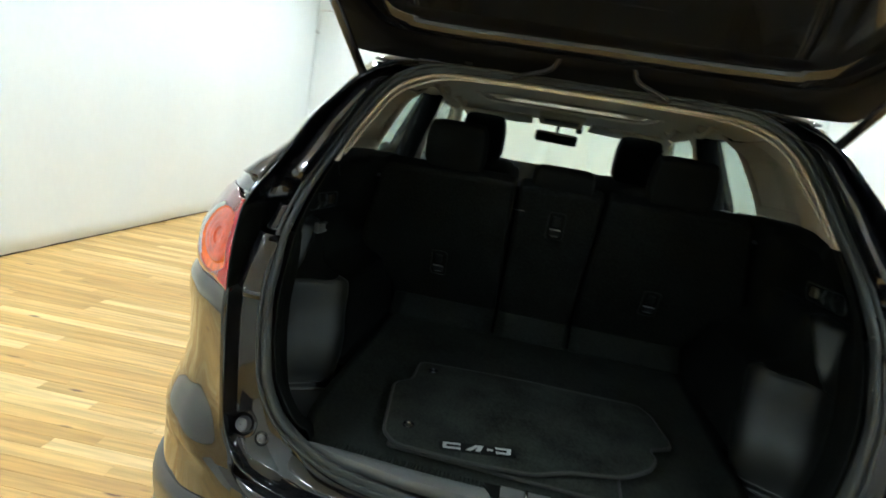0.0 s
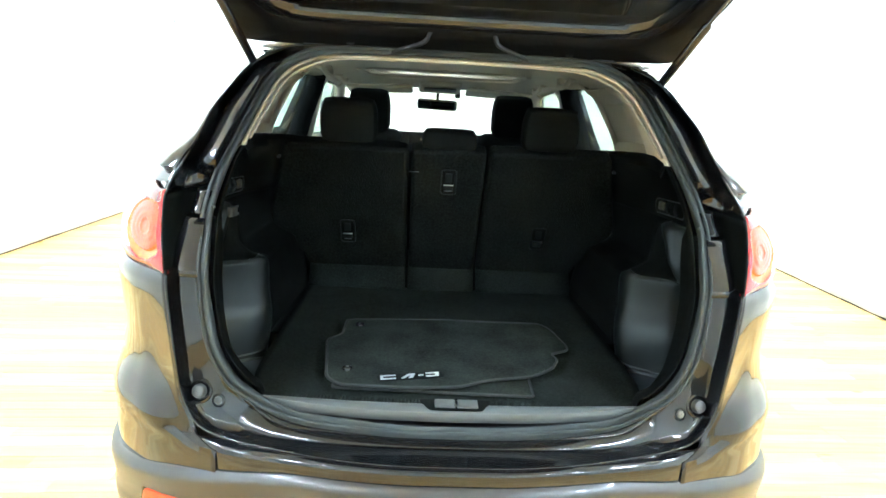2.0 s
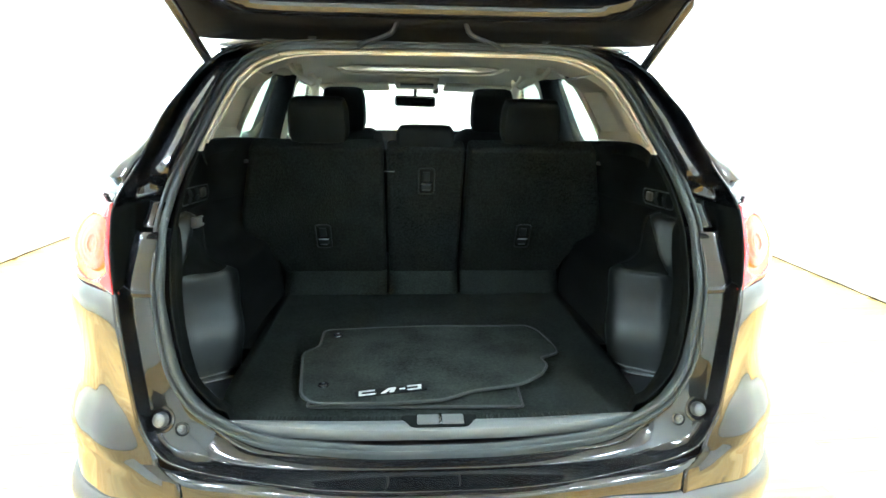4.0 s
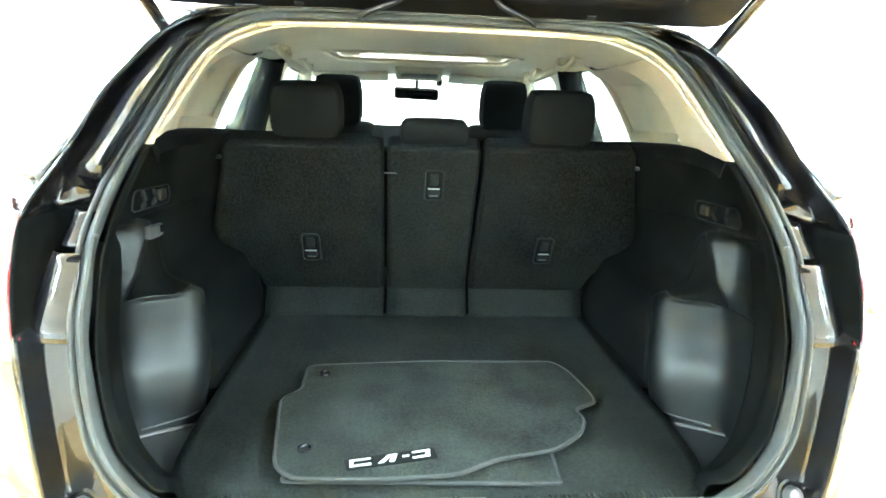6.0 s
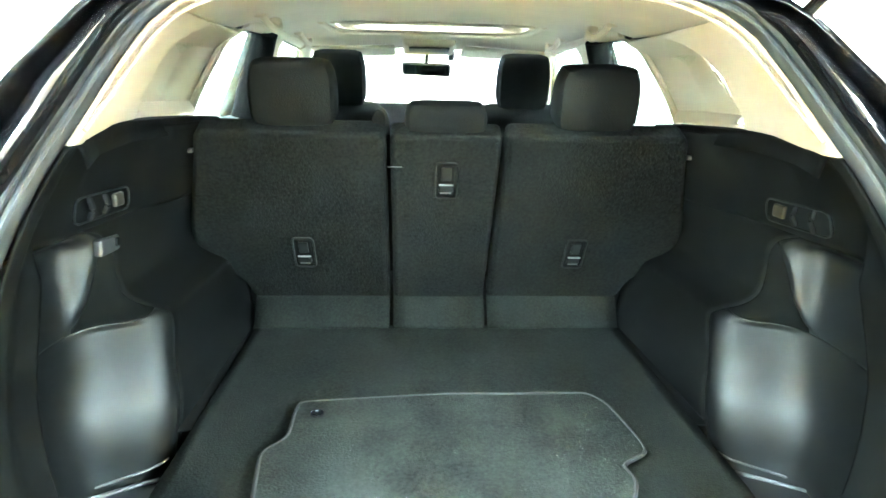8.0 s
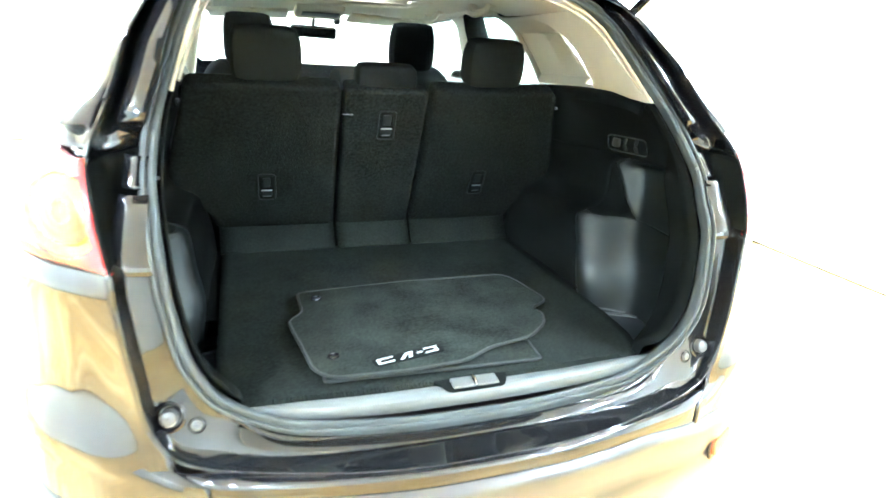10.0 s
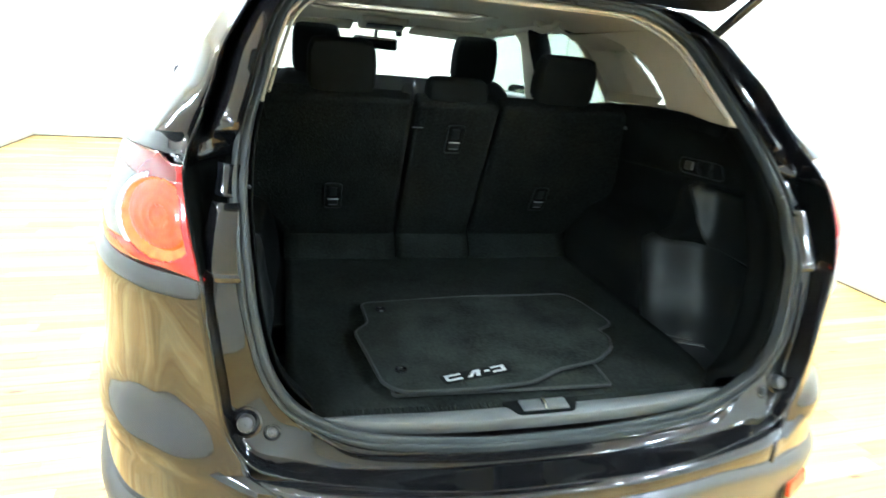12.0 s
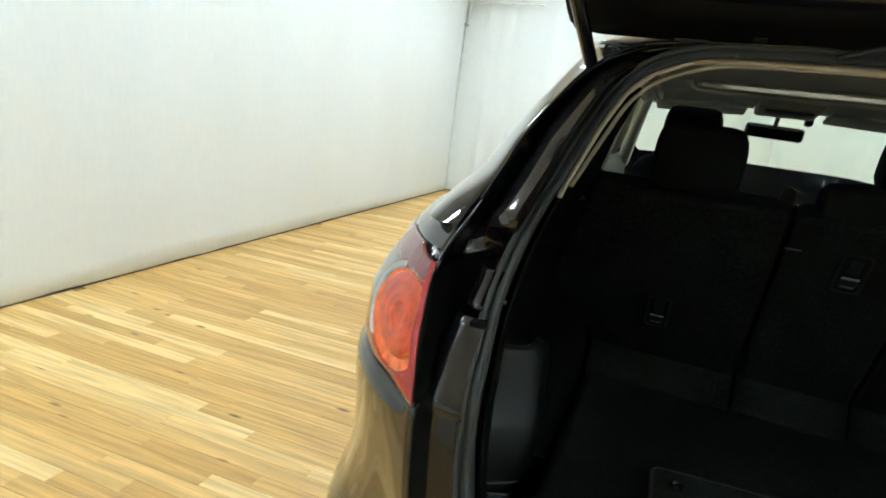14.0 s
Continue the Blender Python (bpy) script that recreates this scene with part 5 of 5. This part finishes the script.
us = [0, .01, .03, .06, .10, .16, .24, .34, .45, .56, .62, .70, .85, 1.0, 1.12, 1.18, 1.22]
outer = [[gate_at(gate_width(u) * j / 24, u, .055 + .035 * math.sin(math.pi * min(1, u / 1.2)) - .05 * (j / 24) ** 6) for j in range(25)] for u in us]
part("outer_panel", grid(mirrored(outer)), PAINT, gate, thick=0.006)
# inner frame round the glass, with a raised lip towards the glass
out_l = spline([(0, .0, 0), (.30, .0, 0), (.52, .001, 0), (.585, .006, 0), (.603, .025, 0), (.610, .10, 0), (.630, .21, 0), (.640, .30, 0), (.662, .60, 0), (.67, .80, 0), (.61, 1.12, 0), (.50, 1.20, 0), (0, 1.22, 0)], 90)
mid_l = spline([(0, .098, 0), (.20, .098, 0), (.38, .101, 0), (.455, .107, 0), (.500, .124, 0), (.527, .16, 0), (.548, .21, 0), (.566, .28, 0), (.580, .46, 0), (.56, .54, 0), (.46, .572, 0), (.30, .578, 0), (0, .58, 0)], 90)
in_l = spline([(0, .118, 0), (.20, .118, 0), (.37, .120, 0), (.435, .126, 0), (.480, .142, 0), (.505, .175, 0), (.528, .22, 0), (.546, .29, 0), (.558, .45, 0), (.54, .52, 0), (.44, .55, 0), (.30, .555, 0), (0, .557, 0)], 90)
rows = [[gate_at(q.x, q.y, .05) for q in out_l], [gate_at(q.x, q.y, .006) for q in out_l], [gate_at(a.x * .95 + b.x * .05, a.y * .95 + b.y * .05, .0) for a, b in zip(out_l, mid_l)],
        [gate_at(a.x * .5 + b.x * .5, a.y * .5 + b.y * .5, -.002) for a, b in zip(out_l, mid_l)], [gate_at(q.x, q.y, -.004) for q in mid_l], [gate_at(q.x, q.y, .022) for q in in_l], [gate_at(q.x, q.y, .034) for q in in_l]]
part("inner_trim", grid(mirrored(rows[:5])), GATE_TRIM, gate, "black inner trim of the tailgate", thick=0.004)
part("window_lip", grid(mirrored(rows[4:])), PAINT, gate, "gloss black lip round the tailgate window", thick=0.004)
rows = [[gate_at(.565 * j / 20, u, .036) for j in range(21)] for u in np.linspace(.105, .575, 12)]
part("rear_window", grid(mirrored(rows)), DARK_GLASS, gate, "dark privacy glass", thick=0.005)
for s in (1, -1):
    top = gate_at(s * .618, .46, -.02)
    foot = Vector((s * .543, .628, 1.487))
    st = part("gas_strut", tube([foot, foot.lerp(top, .5), foot.lerp(top, .52), top], [.0115, .0115, .005, .005], 12), GLOSS_TRIM, gate, "black gas strut")
    part("ball_joint", moved(lathe([(.001, -.014), (.012, -.010), (.016, 0), (.012, .010), (.001, .014)], 16), Matrix.Translation(foot + Vector((s * -.004, .006, -.004)))), GLOSS_TRIM, st)
    part("strut_bracket", rbox((.03, .04, .022), (s * .532, .645, 1.483), (20, 0, 0), .006), GLOSS_TRIM, st)
    part("hinge", join(rbox((.04, .030, .010), (s * .40, .672, 1.568), (-24, 0, 0), .003), tube([(s * .372, .668, 1.566), (s * .428, .668, 1.566)], .011, 10)), DARK_RUBBER, gate)
    part("cable_sleeve", tube(spline([gate_at(s * .085, .085, -.004), gate_at(s * .10, .06, -.018), Vector((s * .16, .640, 1.563)), Vector((s * .185, .665, 1.555))], 14), .006, 8), DARK_RUBBER, gate, "rubber cable sleeve")
    part("trim_clip", rbox((.02, .012, .008), gate_at(s * .30, .02, -.002), (-27, 0, 0), .003), TRIM, gate)

# screws seen on the seal flange
for s in (1, -1):
    for x, y, z in ((.328, .652, 1.541), (.551, .292, 1.166)):
        part("seal_stud", moved(lathe([(.001, .002), (.002, .0015), (.0028, 0), (.0028, -.004)], 12), Matrix.Translation((s * x, y - .012, z + .004)) @ Vector((0, -.7, .5)).to_track_quat("Z", "Y").to_matrix().to_4x4()), GREY_PLASTIC, car)


# ---- loose mats on the cargo floor ----
MAT_OUTLINE = [(-.303, .700), (-.300, .575), (-.338, .535), (-.318, .40), (-.303, .300), (-.268, .263), (-.11, .255), (.02, .267), (.095, .314), (.215, .345), (.275, .395), (.300, .452), (.288, .490), (.347, .527), (.350, .56), (.328, .69), (.300, .737), (.0, .735)]


def floor_mat(z, m, label, corners, soft, raised=0.0):
    root = thing("floor_mat", label, "floor mat", "stacked floor mats")
    outline = rounded(corners, soft, 4)
    body = prism(outline, .008, .003)

    def rise(q):
        up_ = raised * max(0, min(1, (-.10 - q.x) / .22)) * max(0, min(1, (q.y - .28) / .30))
        return up_ + .004 * noise.noise(Vector((q.x * 5, q.y * 5, 2)))

    bmesh.ops.subdivide_edges(body, edges=[e for e in body.edges if e.calc_length() > .06], cuts=3, use_grid_fill=False)
    bmesh.ops.triangulate(body, faces=body.faces)
    for v in body.verts:
        v.co.z += rise(v.co)
    part("mat_body", moved(body, m @ Matrix.Translation((0, 0, z))), MAT_PILE, root, flat=True)
    edge = [Vector((q.x, q.y, z + .006 + rise(q))) for q in [Vector((p[0], p[1], 0)) for p in outline]]
    part("binding", moved(tube([*edge, edge[0]], .0040, 8, caps=False), m), MAT_EDGE, root, "stitched lighter edge binding")
    return root


low = floor_mat(.740, Matrix.Identity(4), "grey carpet floor mat lying under another mat", [(-.285, .272), (.199, .258), (.206, .40), (.21, .64), (-.27, .64)], .010)
top_mat = floor_mat(.752, Matrix.Identity(4), "grey carpet floor mat with a silver badge, on the cargo floor", MAT_OUTLINE, .022, .006)
for x, y, up in ((-.258, .650, .005), (-.258, .345, .001)):
    e = part("eyelet", moved(lathe([(.013, 0), (.012, .004), (.008, .005), (.006, .002), (.006, -.002)], 20), Matrix.Translation((x, y, .761 + up))), GLOSS_TRIM, top_mat)
# plain silver badge: bars on a dark strip
B = Matrix.Translation((-.099, .312, .7605)) @ Matrix.Rotation(radians(13), 4, "Z")
badge = part("badge", moved(prism(rounded([(-.083, -.0165), (.083, -.0165), (.083, .0165), (-.083, .0165)], .006), .003, .001), B), FELT, top_mat, "plain silver bars on a black strip")
for x0, x1, y0, y1, slant in ((-.074, -.036, .006, .0105, 0), (-.076, -.038, -.0105, -.006, 0), (-.076, -.069, -.007, .007, .002), (-.026, -.016, -.0105, .0105, .022), (-.006, .004, -.0105, .0105, .010),
                              (.020, .033, -.002, .002, 0), (.040, .074, .006, .0105, 0), (.038, .070, -.0105, -.006, 0), (.062, .070, -.007, .007, .003)):
    part("badge_bar", moved(prism([(x0, y0), (x1, y0), (x1 + slant, y1), (x0 + slant, y1)], .0022, .0006), B @ Matrix.Translation((0, 0, .0025))), BADGE_SILVER, badge)


# ---- floor boards: strips laid across the hall, each its own piece beside the car, the rest joined ----
BOARD_TURN = radians(3.2)
BOARD_W = 0.076
rnd = random.Random(11)
turn = Matrix.Rotation(BOARD_TURN, 4, "Z")
board_mesh = {}


def board_shape(length):
    key = round(length, 1)
    if key not in board_mesh:
        me = bpy.data.meshes.new("board")
        hx, hy, c = key / 2, BOARD_W / 2 - .0004, .0006
        vs = [(-hx, -hy, -.012), (hx, -hy, -.012), (hx, hy, -.012), (-hx, hy, -.012), (-hx + c, -hy + c, 0), (hx - c, -hy + c, 0), (hx - c, hy - c, 0), (-hx + c, hy - c, 0)]
        me.from_pydata(vs, [], [(4, 5, 6, 7), (0, 1, 5, 4), (1, 2, 6, 5), (2, 3, 7, 6), (3, 0, 4, 7)])
        me.materials.append(WOOD)
        board_mesh[key] = me
    return board_mesh[key]


rest_v, rest_f = [], []
count = 0
row = -90
while row < 130:
    v = row * BOARD_W
    u = -6.0 - rnd.random() * 1.2
    while u < 6.0:
        length = round(rnd.uniform(0.5, 1.5), 1)
        c = turn @ Vector((u + length / 2, v, 0))
        west, east = -3.44 - (c.y + 5.2) * .0376, 3.225 + (c.y + 5.2) * .05
        a, b = max(c.x - length / 2, west - .02), min(c.x + length / 2, east + .02)
        inside = b - a > .08 and HALL["y0"] - .1 < c.y < HALL["y1"] + .1
        full, start = length, u
        if inside and b - a < length - .001:
            u, length = u + (a - c.x + length / 2), b - a
            c = turn @ Vector((u + length / 2, v, 0))
        if inside:
            near = length == full and -3.75 < c.x < -.75 and .45 < c.y < 4.6
            if near and count < 300:
                ob = new("floor_board", board_shape(length))
                ob.parent = floor
                ob.matrix_basis = Matrix.Translation((c.x, c.y, rnd.uniform(-.0006, .0006))) @ turn
                count += 1
            else:
                hx, hy = length / 2 - .0007, BOARD_W / 2 - .0007
                base = len(rest_v)
                for x, y in ((-hx, -hy), (hx, -hy), (hx, hy), (-hx, hy)):
                    q = turn @ Vector((u + length / 2 + x, v + y, 0))
                    rest_v.append((q.x, q.y, rnd.uniform(-.0004, .0004)))
                for x, y in ((-hx, -hy), (hx, -hy), (hx, hy), (-hx, hy)):
                    q = turn @ Vector((u + length / 2 + x, v + y, 0))
                    rest_v.append((q.x, q.y, -.012))
                rest_f += [(base, base + 1, base + 2, base + 3), (base + 4, base + 5, base + 1, base), (base + 5, base + 6, base + 2, base + 1), (base + 6, base + 7, base + 3, base + 2), (base + 7, base + 4, base, base + 3)]
        u = start + full
    row += 1
me = bpy.data.meshes.new("floor_boards")
me.from_pydata(rest_v, [], rest_f)
me.materials.append(WOOD)
rest = new("floor_boards", me)
rest.parent = floor
tagged(rest, "pale oak strips laid side by side", kind="stuff")
